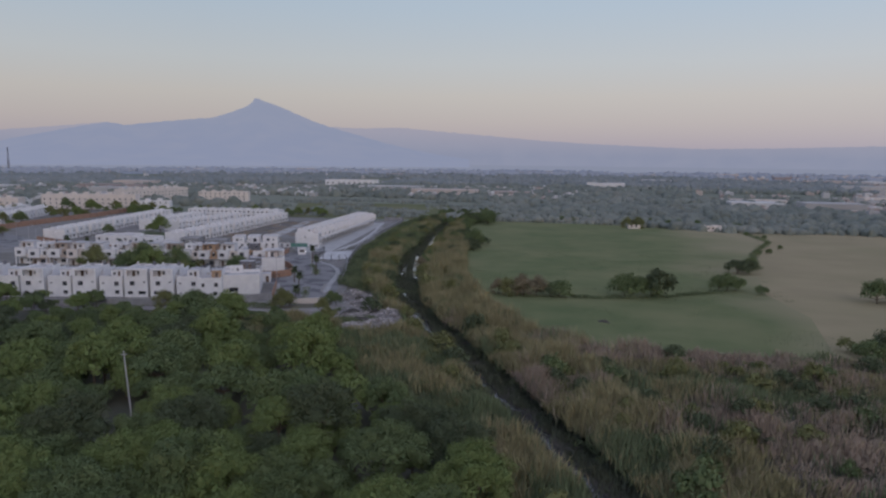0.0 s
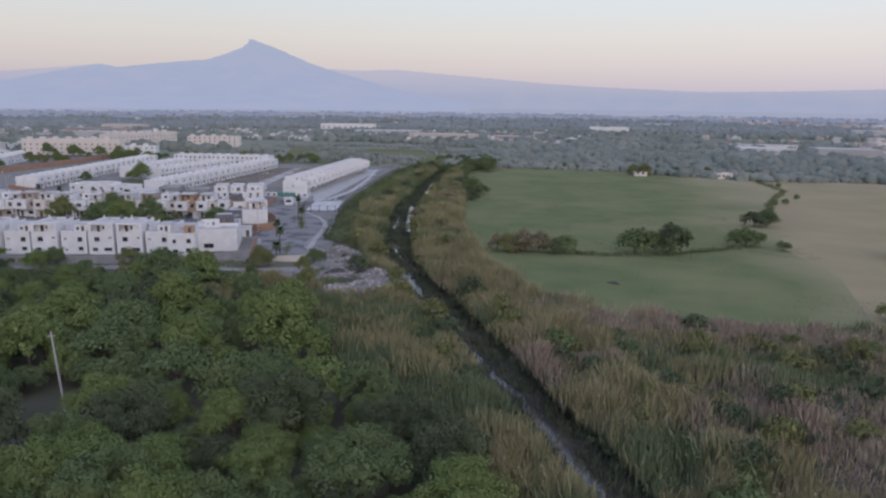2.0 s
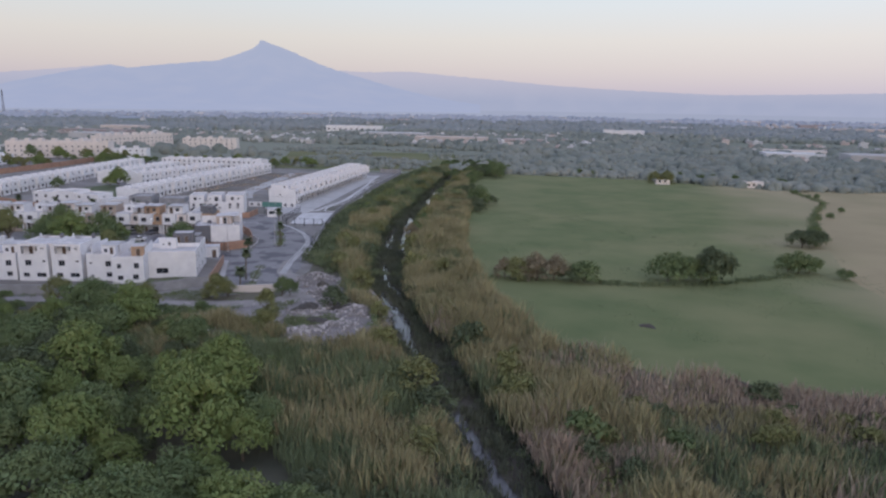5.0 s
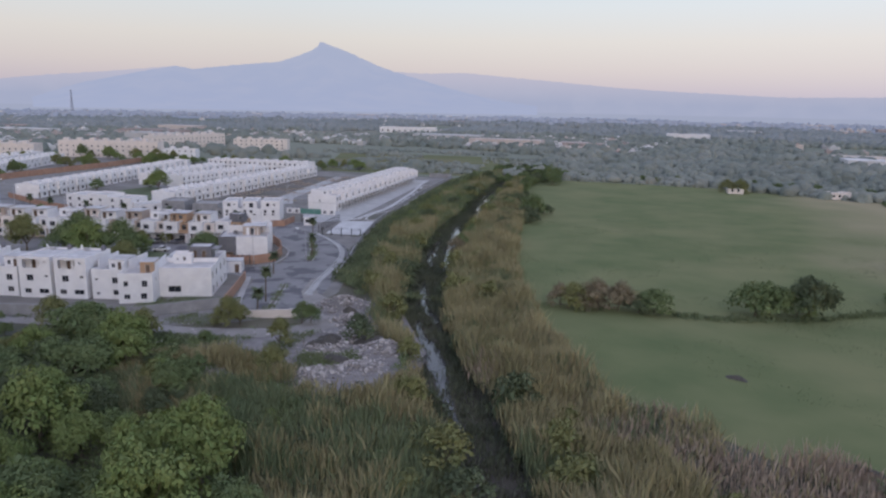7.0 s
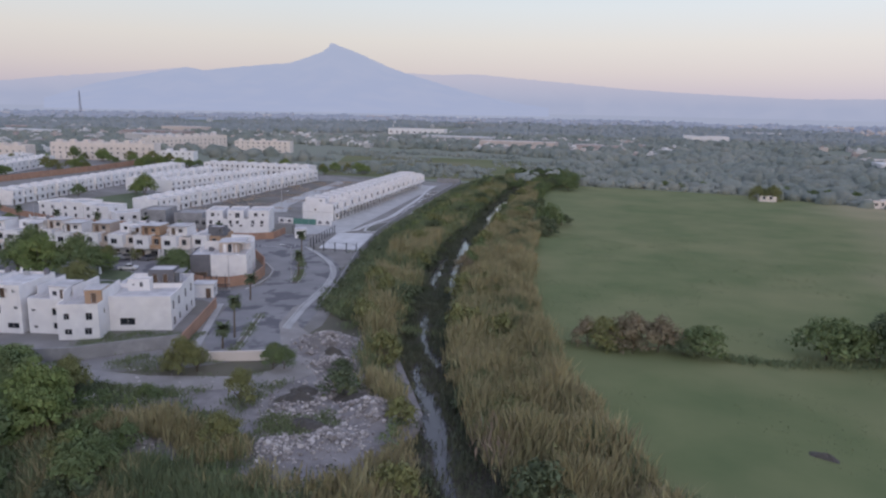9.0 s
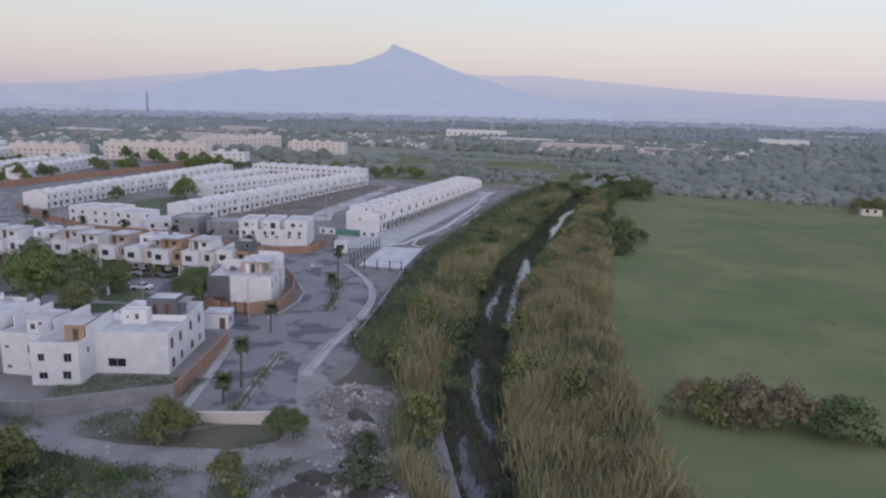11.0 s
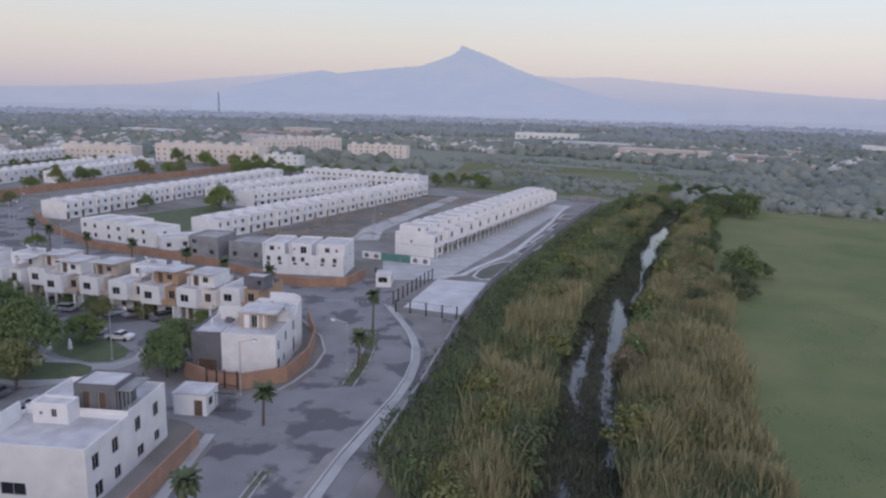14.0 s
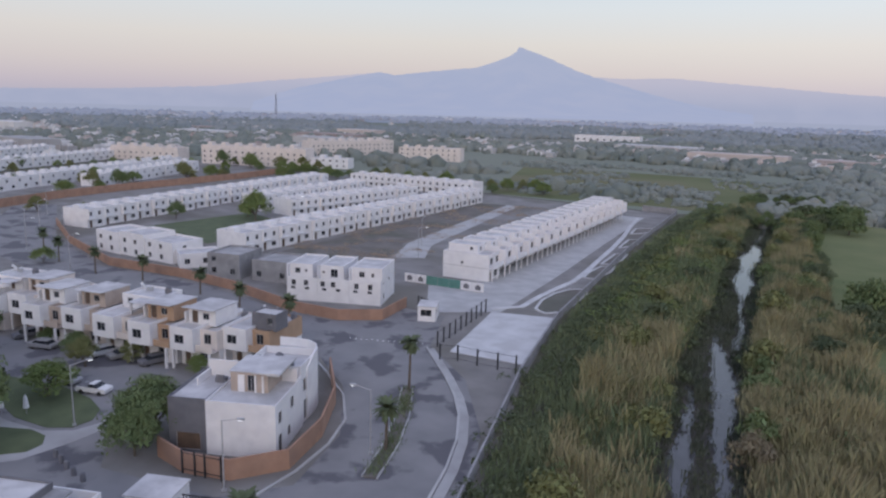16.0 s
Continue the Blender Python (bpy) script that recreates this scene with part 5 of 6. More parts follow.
heaps = [sorted_growth(right, bank_share, 1.0), sorted_growth(left, bank_share, 5.0)]
for k, (mat_, lab) in enumerate(((REED, "tall straw-coloured reeds along the canal"), (REEDG, "green reeds along the canal"), (REEDB, "dry brown reeds along the canal"))):
    p = np.concatenate([heaps[0][k], heaps[1][k]])
    tall = lumpy(p, 1.4, 4.9, 0.16) * np.interp(off_water(p), [4.1, 6.8], [0.5, 1.0])
    tall *= np.where((p[:, 1] > 154) & (p[:, 1] < 176) & (p[:, 0] < np.array([canal_x(v) for v in p[:, 1]])), 0.6, 1.0)
    if k == 1:
        tall *= np.where((p[:, 1] > 200) & (p[:, 0] < np.array([canal_x(v) for v in p[:, 1]]) - np.where(p[:, 1] < 232, 13.5, 15.8)), 0.42, 0.85)
    reeds("reed_bed", p, tall, mat_, lab, rng)
p = beside_wall(band(rng, 12000, 200, 480, -27, -9))
reeds("reed_bed", p, lumpy(p, 0.8, 2.3, 0.2), REEDG, "low green growth below the block wall", rng, blades=5)
p = np.stack([rng.uniform(-20, 110, 24000), rng.uniform(55, 178, 24000)], 1)
keep = np.array([x > canal_x(y) + 13 and not (x > 0 and y > 152 + 0.05 * x + 9 * noise.noise((x * 0.06, y * 0.05, 0))) and not (x <= 0 and y > 166 + 9 * noise.noise((x * 0.09, y * 0.05, 2.0))) for x, y in p])
heaps = sorted_growth(p[keep], lambda x, y: (0.3, 0.32, 0.52), 8.0)
for k, (mat_, lab) in enumerate(((REED, "straw-coloured weeds by the pasture"), (REEDG, "green weeds by the pasture"), (REEDB, "dry brown weeds by the pasture"))):
    if len(heaps[k]):
        reeds("weed_patch", heaps[k], lumpy(heaps[k], 0.7, 3.4, 0.14), mat_, lab, rng)
p = np.stack([rng.uniform(-112, -52, 9000), rng.uniform(144, 176, 9000)], 1)
keep = np.array([noise.noise((x * 0.11, y * 0.11, 7.0)) > 0.12 and y < 168 + (x + 100) * 0.1 for x, y in p])
p = p[keep]
reeds("weed_patch", p, lumpy(p, 0.3, 1.0, 0.2), REEDG, "low weeds on the waste ground", rng)
p = np.stack([rng.uniform(-125, -66, 7000), rng.uniform(160, 184, 7000)], 1)
on_track = np.abs(p[:, 1] - np.interp(p[:, 0], [-150, -118, -101, -86, -74, -66], [158, 166.8, 170.5, 172.1, 175.8, 182])) < 2.1
by_wall = p[:, 1] < np.interp(p[:, 0], [-134, -118.8, -106, -101.2, -90, -66], [165.5, 169.5, 172, 174.4, 182, 185])
keep = np.array([noise.noise((x * 0.16, y * 0.16, 21.0)) > 0.02 for x, y in p]) & ~on_track & by_wall
p = p[keep]
reeds("weed_patch", p, lumpy(p, 0.15, 0.8, 0.25), REEDG, "sparse weeds beside the dirt track", rng, 0.05, 6)
p = np.stack([rng.uniform(-107, -90, 1300), rng.uniform(176, 193, 1300)], 1)
keep = np.array([y < 187.5 + 0.42 * (x + 107) and y > 181 + 1.05 * (x + 96) and y > 180.5 for x, y in p])
p = p[keep]
reeds("weed_patch", p, lumpy(p, 0.12, 0.6, 0.25), REEDG, "overgrown garden strip behind a house", rng)
p = np.stack([rng.uniform(-196, -152, 3000), rng.uniform(300, 425, 3000)], 1)
keep = np.array([noise.noise((x * 0.09, y * 0.09, 11.0)) > 0.1 for x, y in p])
p = p[keep]
reeds("weed_patch", p, lumpy(p, 0.2, 0.7, 0.2), REEDB, "low dry weeds on the building lot", rng)
p = band(rng, 17000, 60, 480, -7, 7)
p = p[np.array([not in_water(x, y) for x, y in p])]
ob = reeds("bank_weeds", p, lumpy(p, 0.3, 1.7, 0.2), WEEDD, "dark green weeds along the water", rng)
ob.location.z = -1.85

# low planting on the islands between the lanes
p = []
for line in ([(-79.8, 185.6), (-83.8, 196.3), (-87.6, 206.5)], [(-94.2, 230.4), (-96.8, 237.5), (-100.2, 244.4), (-104.6, 251.5)]):
    for (x0, y0), (x1, y1) in zip(line, line[1:]):
        for _ in range(70):
            f = rng.random()
            if noise.noise((x0 + f * 9, y0, 5.0)) > -0.15:
                p.append((x0 + (x1 - x0) * f, y0 + (y1 - y0) * f))
p = np.array(p)
reeds("weed_patch", p, lumpy(p, 0.35, 0.95, 0.3), REEDG, "tufts of green planting on the traffic islands", rng, 0.05, 8)

p = np.stack([rng.uniform(-84, -54, 5200), rng.uniform(140, 163, 5200)], 1)
p = p[np.array([y < np.interp(x, [-84, -72, -62, -54], [158, 162, 161, 155]) + 3 * noise.noise((x * 0.2, y * 0.2, 1.0)) and noise.noise((x * 0.1, y * 0.1, 3.0)) > -0.3 for x, y in p])]
heaps = sorted_growth(p, lambda x, y: (0.45, 0.5, 0.0), 12.0)
for k, (mat_, lab) in enumerate(((REED, "straw-coloured reeds before the rubble"), (REEDG, "green reeds before the rubble"))):
    reeds("reed_bed", heaps[k], lumpy(heaps[k], 1.2, 3.6, 0.16), mat_, lab, rng)

# shrubs among the reeds
shrubs = [make_tree(100 + k, 3.8, 2.8, 900, 0.16, (LEAFD, LEAFY, LEAF, LEAFY)[k], lab, "shrub", 0.16) for k, lab in enumerate(
    ("dark green shrub among reeds", "dull olive shrub among weeds", "green shrub among reeds", "olive yellow shrub among reeds"))]
def bank_growth(name, n, o0, o1, size, material, label, seed, y0=58):
    """Low leafy growth in uneven lumps along both banks."""
    r = np.random.default_rng(seed)
    out = []
    for k in range(n):
        y = r.uniform(y0, 480)
        o = (r.choice([-1, 1]) if o0 > 0 else 1) * r.uniform(o0, o1)
        x, q = canal_x(y) + o, size * r.uniform(0.6, 1.4)
        if y > 150 and x < np.interp(y, [e_[1] for e_ in edge], [e_[0] for e_ in edge]) + (1.3 if y > 210 else 0.5):
            continue
        z0 = -0.9 if abs(o) < 6.5 else 0.0
        if abs(o - open_mid(y)) < 3.2 or in_water(x, y):
            continue
        lobes = [(x + r.normal() * q * 0.6, y + r.normal() * q * 0.9, z0 + q * r.uniform(0.3, 1.0), q * r.uniform(0.35, 0.7)) for _ in range(6)]
        out.append(leaf_cloud(r, lobes, 170, 0.17))
    tagged(part(name, quad_mesh(name, np.concatenate(out), material), material), label, "undergrowth", kind="stuff")


bank_growth("undergrowth", 360, 3.4, 7.6, 1.1, LEAFD, "dark leafy growth overhanging the canal", 21)
bank_growth("undergrowth", 160, 6.0, 15.0, 1.9, LEAFY, "olive leafy growth among the reeds", 22)
bank_growth("undergrowth", 150, 6.0, 16.0, 1.9, LEAF, "green leafy growth among the reeds", 23)
bank_growth("undergrowth", 620, -25.0, -16.0, 1.25, LEAFD, "dark green bushes below the block wall", 24)
bank_growth("undergrowth", 170, -20.0, -6.0, 1.9, LEAFB, "green bushes on the far bank", 25, 290)
bank_growth("undergrowth", 200, -20.0, -6.0, 1.8, LEAFY, "olive bushes on the far bank", 26, 285)
spots = []
for k in range(95):
    y = rng.uniform(70, 480)
    o = rng.choice([-1, 1]) * rng.uniform(5, 15)
    x = canal_x(y) + o
    if y > 210 and x < np.interp(y, [e_[1] for e_ in edge], [e_[0] for e_ in edge]) + 3:
        continue
    spots.append((x, y, float(rng.uniform(0.7, 1.35))))
for k in range(120):
    y = rng.uniform(70, 150)
    x = canal_x(y) + rng.uniform(16, 90)
    spots.append((x, y, float(rng.uniform(0.5, 1.1))))
for k in range(26):
    spots.append((rng.uniform(-112, -66), rng.uniform(147, 166), float(rng.uniform(0.4, 0.9))))
for k in range(24):
    y = rng.uniform(156, 166)
    spots.append((rng.uniform(50, 110), y, float(rng.uniform(0.5, 0.9))))
scatter(shrubs, spots, rng, "shrubs among the reeds")

def waste_bushes(name, n, material, label, seed):
    r = np.random.default_rng(seed)
    out = []
    while len(out) < n:
        x, y = r.uniform(-130, -52), r.uniform(126, 168)
        top = np.interp(x, [-130, -100, -86, -70, -60, -52], [159, 165.5, 166, 164, 158, 152])
        if y > top or x > canal_x(y) - 18 or (x > -66 and y > 153) or noise.noise((x * 0.09, y * 0.09, 3.0)) < (0.0 if y > 150 else -0.35):
            continue
        q = r.uniform(0.9, 2.1)
        lobes = [(x + r.normal() * q * 0.8, y + r.normal() * q * 0.8, q * r.uniform(0.2, 0.9), q * r.uniform(0.35, 0.7)) for _ in range(7)]
        out.append(leaf_cloud(r, lobes, 330, 0.13))
    tagged(part(name, quad_mesh(name, np.concatenate(out), material), material), label, "bushes", kind="stuff")


waste_bushes("undergrowth", 260, LEAF, "green bushes over the waste ground", 71)
waste_bushes("undergrowth", 90, LEAFB, "light green bushes over the waste ground", 72)
waste_bushes("undergrowth", 60, LEAFD, "dark bushes over the waste ground", 73)

# tufts of coarse grass over the pasture
p = np.stack([rng.uniform(-75, 60, 9000), rng.uniform(165, 330, 9000)], 1)
p = p[np.array([x > canal_x(y) + 15 and noise.noise((x * 0.05, y * 0.05, 14.0)) > 0.05 and not (x > 0 and y < 168) for x, y in p])]
reeds("grass_tufts", p, lumpy(p, 0.12, 0.4, 0.2), REEDG, "tufts of coarse grass over the pasture", rng, 0.05, 4)

x = np.concatenate([rng.uniform(-5, 41, 420), rng.uniform(-70, -28, 120)])
p = np.stack([x, np.interp(x, [-70, -28, -4, 7, 25, 41], [205, 211, 212.5, 214, 221.5, 233.5]) + rng.normal(size=len(x)) * 0.7], 1)
reeds("grass_tufts", p, lumpy(p, 0.4, 1.5, 0.3), REEDG, "rough grass along an old field boundary", rng, 0.07, 8)

y = rng.uniform(285, 428, 420)
p = np.stack([np.interp(y, [285, 330, 385, 428], [62, 70, 89, 86]) + rng.normal(size=len(y)) * 0.8, y], 1)
reeds("grass_tufts", p, lumpy(p, 0.5, 1.8, 0.2), REEDG, "rough hedge between two pastures", rng, 0.08, 8)

# rubble heaps on the waste ground
HEAPS = [(-68.0, 195.5, 5.2, 2.4), (-63.0, 188.0, 3.4, 1.2), (-58.0, 181.0, 4.6, 1.2), (-50.6, 173.6, 4.8, 2.1), (-59.5, 171.5, 5.0, 1.1), (-51.0, 165.0, 5.0, 1.3), (-56.5, 161.5, 4.0, 0.9), (-80.0, 160.5, 4.0, 0.6), (-73.5, 157.0, 3.5, 0.6), (-86.5, 163.5, 3.0, 0.5)]


def heap_z(x, y):
    return max(h * math.exp(-1.6 * ((x - a) ** 2 + (y - b) ** 2) / r ** 2) for a, b, r, h in HEAPS)


for a, b, r, h in HEAPS:
    g = Geo()
    n = 16
    for j in range(n + 1):
        for i in range(n + 1):
            x, y = a + (i / n - 0.5) * 3.4 * r, b + (j / n - 0.5) * 3.4 * r
            z = heap_z(x, y)
            g.v.append((x, y, z * (1 + 0.5 * noise.noise((x * 0.8, y * 0.8, 0))) - 0.12 - 9.0 * max(0.0, math.hypot(x - a, y - b) / r - 1.3)))
    for j in range(n):
        for i in range(n):
            g.f.append((j * (n + 1) + i, j * (n + 1) + i + 1, (j + 1) * (n + 1) + i + 1, (j + 1) * (n + 1) + i))
    tagged(part("dirt_mound", g, TIPPED), "mound of tipped grey dirt and rubble", "dirt mound", group="dirt mounds")
g = Geo()
for k in range(3600):
    a, b, r, h = HEAPS[k % len(HEAPS)]
    x, y = rng.normal(a, r * 0.52), rng.normal(b, r * 0.52)
    z = heap_z(x, y)
    q = rng.uniform(0.04, 0.19) * (2.2 if rng.random() < 0.06 else 1.0)
    n0 = len(g.v)
    g.box(-q, -q * rng.uniform(0.5, 1), -q * 0.5, q * rng.uniform(0.5, 1), q, q * rng.uniform(0.3, 0.9))
    turn = Euler((rng.uniform(-0.6, 0.6), rng.uniform(-0.6, 0.6), rng.uniform(0, 3))).to_matrix()
    g.v[n0:] = [tuple(turn @ Vector(v) + Vector((x, y, z))) for v in g.v[n0:]]
for k in range(420):
    x, y = rng.uniform(-112, -58), rng.uniform(154, 180)
    if y > 181 + (x + 58) * 0.12 or noise.noise((x * 0.13, y * 0.13, 5.0)) < 0.0:
        continue
    q = rng.uniform(0.05, 0.22)
    n0 = len(g.v)
    g.box(-q, -q * 0.7, -q * 0.4, q, q * 0.8, q * rng.uniform(0.2, 0.7))
    turn = Euler((rng.uniform(-0.5, 0.5), rng.uniform(-0.5, 0.5), rng.uniform(0, 3))).to_matrix()
    g.v[n0:] = [tuple(turn @ Vector(v) + Vector((x, y, heap_z(x, y) + 0.08))) for v in g.v[n0:]]
tagged(part("rubble", g, STONE), "broken concrete and stone rubble strewn over heaps", "rubble", kind="stuff")

for a, b, r in ((-61.2, 173.4, 2.6), (-56.2, 167.2, 2.3), (-54.4, 176.6, 2.4), (-62.0, 177.0, 1.8), (-64.5, 191.5, 1.5)):
    g = Geo()
    n = 12
    for j in range(n + 1):
        for i in range(n + 1):
            u, v = i / n * 2 - 1, j / n * 2 - 1
            x, y = a + u * r * 1.3, b + v * r * 0.8
            z = heap_z(x, y) + 1.1 * max(0.0, 1 - u * u - v * v) * (1 + 0.6 * noise.noise((x * 1.1, y * 1.1, 2.0))) - 0.25
            g.v.append((x, y, z))
    for j in range(n):
        for i in range(n):
            g.f.append((j * (n + 1) + i, j * (n + 1) + i + 1, (j + 1) * (n + 1) + i + 1, (j + 1) * (n + 1) + i))
    tagged(part("dirt_mound", g, MUD), "small heap of dark tipped soil among rubble", "dirt mound", group="dirt mounds")

# far woods and far town
def clump_field(name, n, region, size, material, label, seed):
    """Woods far off: a closed canopy of many uneven, overlapping crowns."""
    r = np.random.default_rng(seed)
    verts, faces = [], []
    ring = np.arange(7) * 2 * math.pi / 7
    for k in range(n):
        x, y = region(r)
        q = size * r.uniform(0.35, 1.0) ** 1.5 * 1.8
        for _ in range(3):
            cx, cy, w, h = x + r.normal() * q * 1.2, y + r.normal() * q * 1.2, q * r.uniform(0.5, 1.2), q * r.uniform(0.5, 1.35)
            b = len(verts)
            for f, z in ((1.0, -0.1), (1.05, 0.45), (0.66, 0.85)):
                jag = r.uniform(0.7, 1.25, 7)
                rise = r.uniform(-0.14, 0.14, 7)
                for a, j, u in zip(ring + r.uniform(0, 1), jag, rise):
                    verts.append((cx + w * f * j * math.cos(a), cy + w * f * j * math.sin(a), h * (z + (u if z > 0 else 0))))
            verts.append((cx, cy, h * r.uniform(0.9, 1.15)))
            for lvl in (0, 7):
                for i in range(7):
                    j = (i + 1) % 7
                    faces.append((b + lvl + i, b + lvl + j, b + lvl + 7 + j, b + lvl + 7 + i))
            for i in range(7):
                faces.append((b + 14 + i, b + 14 + (i + 1) % 7, b + 21))
    me = bpy.data.meshes.new(name)
    me.from_pydata(verts, [], faces)
    me.materials.append(material)
    me.polygons.foreach_set("use_smooth", np.ones(len(faces), bool))
    me.update()
    tagged(part(name, me, material), label, "woods", kind="stuff")


def belt(near, far, power):
    def pick(r):
        while True:
            d, a = near + (far - near) * r.random() ** power, radians(r.uniform(-62, 34))
            x, y = d * math.sin(a), d * math.cos(a) + 40
            if y < 476 and -125 < x < 330 or (y < 640 and -460 < x < -130 and r.random() < 0.9) or (x < -200 and y < 480):
                continue
            if noise.noise((x * 0.004, y * 0.004, 2.0)) < -0.22:
                continue
            if math.degrees(a) > 19 and 520 < d < 1700 and r.random() < 0.7:
                continue
            return x, y
    return pick


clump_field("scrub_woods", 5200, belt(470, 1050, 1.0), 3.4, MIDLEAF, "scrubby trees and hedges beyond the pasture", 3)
def beyond_pasture(r):
    x = r.uniform(-92, 420)
    return x, np.interp(x, [-92, -60, 19, 88, 330, 420], [469, 470, 466, 434, 446, 446]) + 1 + 200 * r.random() ** 1.5


def in_meadow(r):
    while True:
        x, y = r.uniform(-275, -95), r.uniform(470, 660)
        if r.random() < 0.35:
            y = float(r.choice([505, 556, 604, 640])) + r.normal() * 1.5
        if noise.noise((x * 0.015, y * 0.03, 6.0)) > -0.05:
            return x, y


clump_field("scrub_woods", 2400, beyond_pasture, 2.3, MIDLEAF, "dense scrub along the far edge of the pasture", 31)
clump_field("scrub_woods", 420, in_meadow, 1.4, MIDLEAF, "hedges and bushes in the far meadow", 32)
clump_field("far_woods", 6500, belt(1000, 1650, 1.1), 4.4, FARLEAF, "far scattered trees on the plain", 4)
clump_field("far_woods", 4500, belt(1550, 2250, 1.0), 5.0, PALELEAF, "trees near the horizon with pale haze in their colour", 14)


def far_town():
    r = np.random.default_rng(5)
    g, gr = Geo(), Geo()
    for k in range(4200):
        d, a = 640 + 1650 * r.random() ** 1.1, radians(r.uniform(-64, 36))
        if k > 2900:
            d, a = 560 + 900 * r.random(), radians(r.uniform(9, 36))
        x, y = d * math.sin(a), d * math.cos(a) + 40
        dens = noise.noise((x * 0.0022, y * 0.0022, 8.0)) + (0.35 if math.degrees(a) > 8 and d > 700 else 0) + (0.25 if math.degrees(a) < -40 else 0)
        if dens < (0.12 if k <= 2900 else 0.3) and r.random() > 0.08:
            continue
        if x > -420 and x < -120 and y < 700:
            continue
        w, dd, h = r.uniform(5, 10), r.uniform(6, 11), r.uniform(2.8, 5.5)
        if r.random() < 0.03:
            w, dd, h = r.uniform(30, 80), r.uniform(20, 30), r.uniform(6, 9)
        t = gr if r.random() < (0.65 if a > 0.1 else 0.3) else g
        t.box(x, y, 0, x + w, y + dd, h)
        if w < 20:
            t.box(x + w * 0.2, y + dd * 0.4, h, x + w * 0.55, y + dd * 0.8, h + 1.6)
    for k in range(1500):
        d, a = 540 + 1150 * r.random(), radians(r.uniform(19, 37))
        x, y = d * math.sin(a), d * math.cos(a) + 40
        if noise.noise((x * 0.006, y * 0.006, 4.0)) < -0.05 or y < 500:
            continue
        w, dd, h = r.uniform(6, 11), r.uniform(6, 11), r.uniform(2.8, 6.0)
        t = gr if r.random() < 0.75 else g
        t.box(x, y, 0, x + w, y + dd, h)
    tagged(part("far_town", g, TOWNW), "far pale flat-roofed houses of the town", "far houses", kind="stuff")
    tagged(part("far_town", gr, TOWNP), "far cream flat-roofed houses of the town", "far houses", kind="stuff")


far_town()


# ---- masts, lamps and street furniture ----
def street_lamp(p, ang, h=7.5):
    e = empty("street_lamp", place(p, ang), "grey steel street lamp with a single arm", "street lamp", "street lamps")
    g = Geo()
    g.tube((0, 0, 0), (0, 0, h), 0.09, 0.06, 8)
    g.box(-0.2, -0.2, 0, 0.2, 0.2, 0.25)
    part("pole", g, GALV, e)
    g = Geo()
    g.tube((0, 0, h - 0.1), (1.8, 0, h + 0.35), 0.05, 0.04, 6)
    part("arm", g, GALV, e)
    g = Geo()
    g.box(1.7, -0.16, h + 0.28, 2.4, 0.16, h + 0.42)
    head = part("lamp_head", g, GALV, e)
    g = Geo()
    g.box(1.85, -0.12, h + 0.24, 2.3, 0.12, h + 0.28)
    part("lamp_glass", g, LAMP, head, "lit lamp glass")


for p_, a_ in (((-97.4, 234.6), 200), ((-129.3, 219.8), 60), ((-104.2, 220.3), 20), ((-160, 335), 100), ((-152, 322), 30), ((-204, 262), 90), ((-232, 267), 90), ((-248, 275), 80), ((-262, 286), 80), ((-216, 345), 0), ((-280, 298), 80)):
    street_lamp(p_, a_)
e = empty("utility_pole", pose(-67.7, 91.8, 0, 0, -4, 15), "tall pale utility pole standing in the wood", "utility pole")
g = Geo()
g.tube((0, 0, -0.3), (0, 0, 11.8), 0.17, 0.11, 8)
part("pole", g, CONC, e)
g = Geo()
g.box(-0.45, -0.06, 11.2, 0.45, 0.06, 11.32)
part("crossarm", g, GALV, e)
for x in (-0.38, 0.38):
    g = Geo()
    g.tube((x, 0, 11.32), (x, 0, 11.55), 0.06, 0.04, 6)
    part("insulator", g, DGREY, e)
e = empty("radio_mast", place((-1400, 1480), 0), "tall thin lattice radio mast", "mast")
for sx, sy in ((-2, -2), (2, -2), (2, 2), (-2, 2)):
    g = Geo()
    g.tube((sx, sy, 0), (sx * 0.25, sy * 0.25, 58), 0.6, 0.4, 5)
    part("mast_leg", g, DGREY, e)
for k in range(9):
    g = Geo()
    w = 2 - 1.5 * k / 9
    g.box(-w, -w, 3 + k * 6, w, w, 3.6 + k * 6)
    part("mast_brace", g, DGREY, e)

e = empty("slab_fence", place((0, 0), 0), "dark steel fence posts round the bare slab", "fence")
POSTS = [(-107.3, 263.6), (-104.9, 264.8), (-101.6, 265), (-98.4, 265.4), (-95.7, 266)] + [(-110.9 - 0.38 * k, 268.4 + 2.4 * k) for k in range(10)] + [(-125.5 + 0.9 * k, 284 - 0.3 * k) for k in range(5)]
for x, y in POSTS:
    g = Geo()
    g.box(x - 0.1, y - 0.1, 0, x + 0.1, y + 0.1, 2.6)
    part("post", g, STEEL, e)
for (x0, y0), (x1, y1) in zip(POSTS, POSTS[1:]):
    if math.hypot(x1 - x0, y1 - y0) < 4:
        for z in (0.4, 2.4):
            g = Geo()
            g.tube((x0, y0, z), (x1, y1, z), 0.03, 0.03, 4)
            part("rail", g, STEEL, e)
for k, (x, y) in enumerate(((-123.8, 214.6), (-122.2, 214.3), (-120.5, 213.9), (-118.7, 213.6), (-116.9, 213.5))):
    e = empty("bollard", place((x, y), 0), "short dark bollard at the street's edge", "bollard", "row of bollards")
    g = Geo()
    g.tube((0, 0, 0), (0, 0, 0.85), 0.28, 0.24, 9)
    part("body", g, DGREY, e)
    g = Geo()
    g.tube((0, 0, 0.85), (0, 0, 1.0), 0.26, 0.12, 9)
    part("cap", g, DGREY, e)
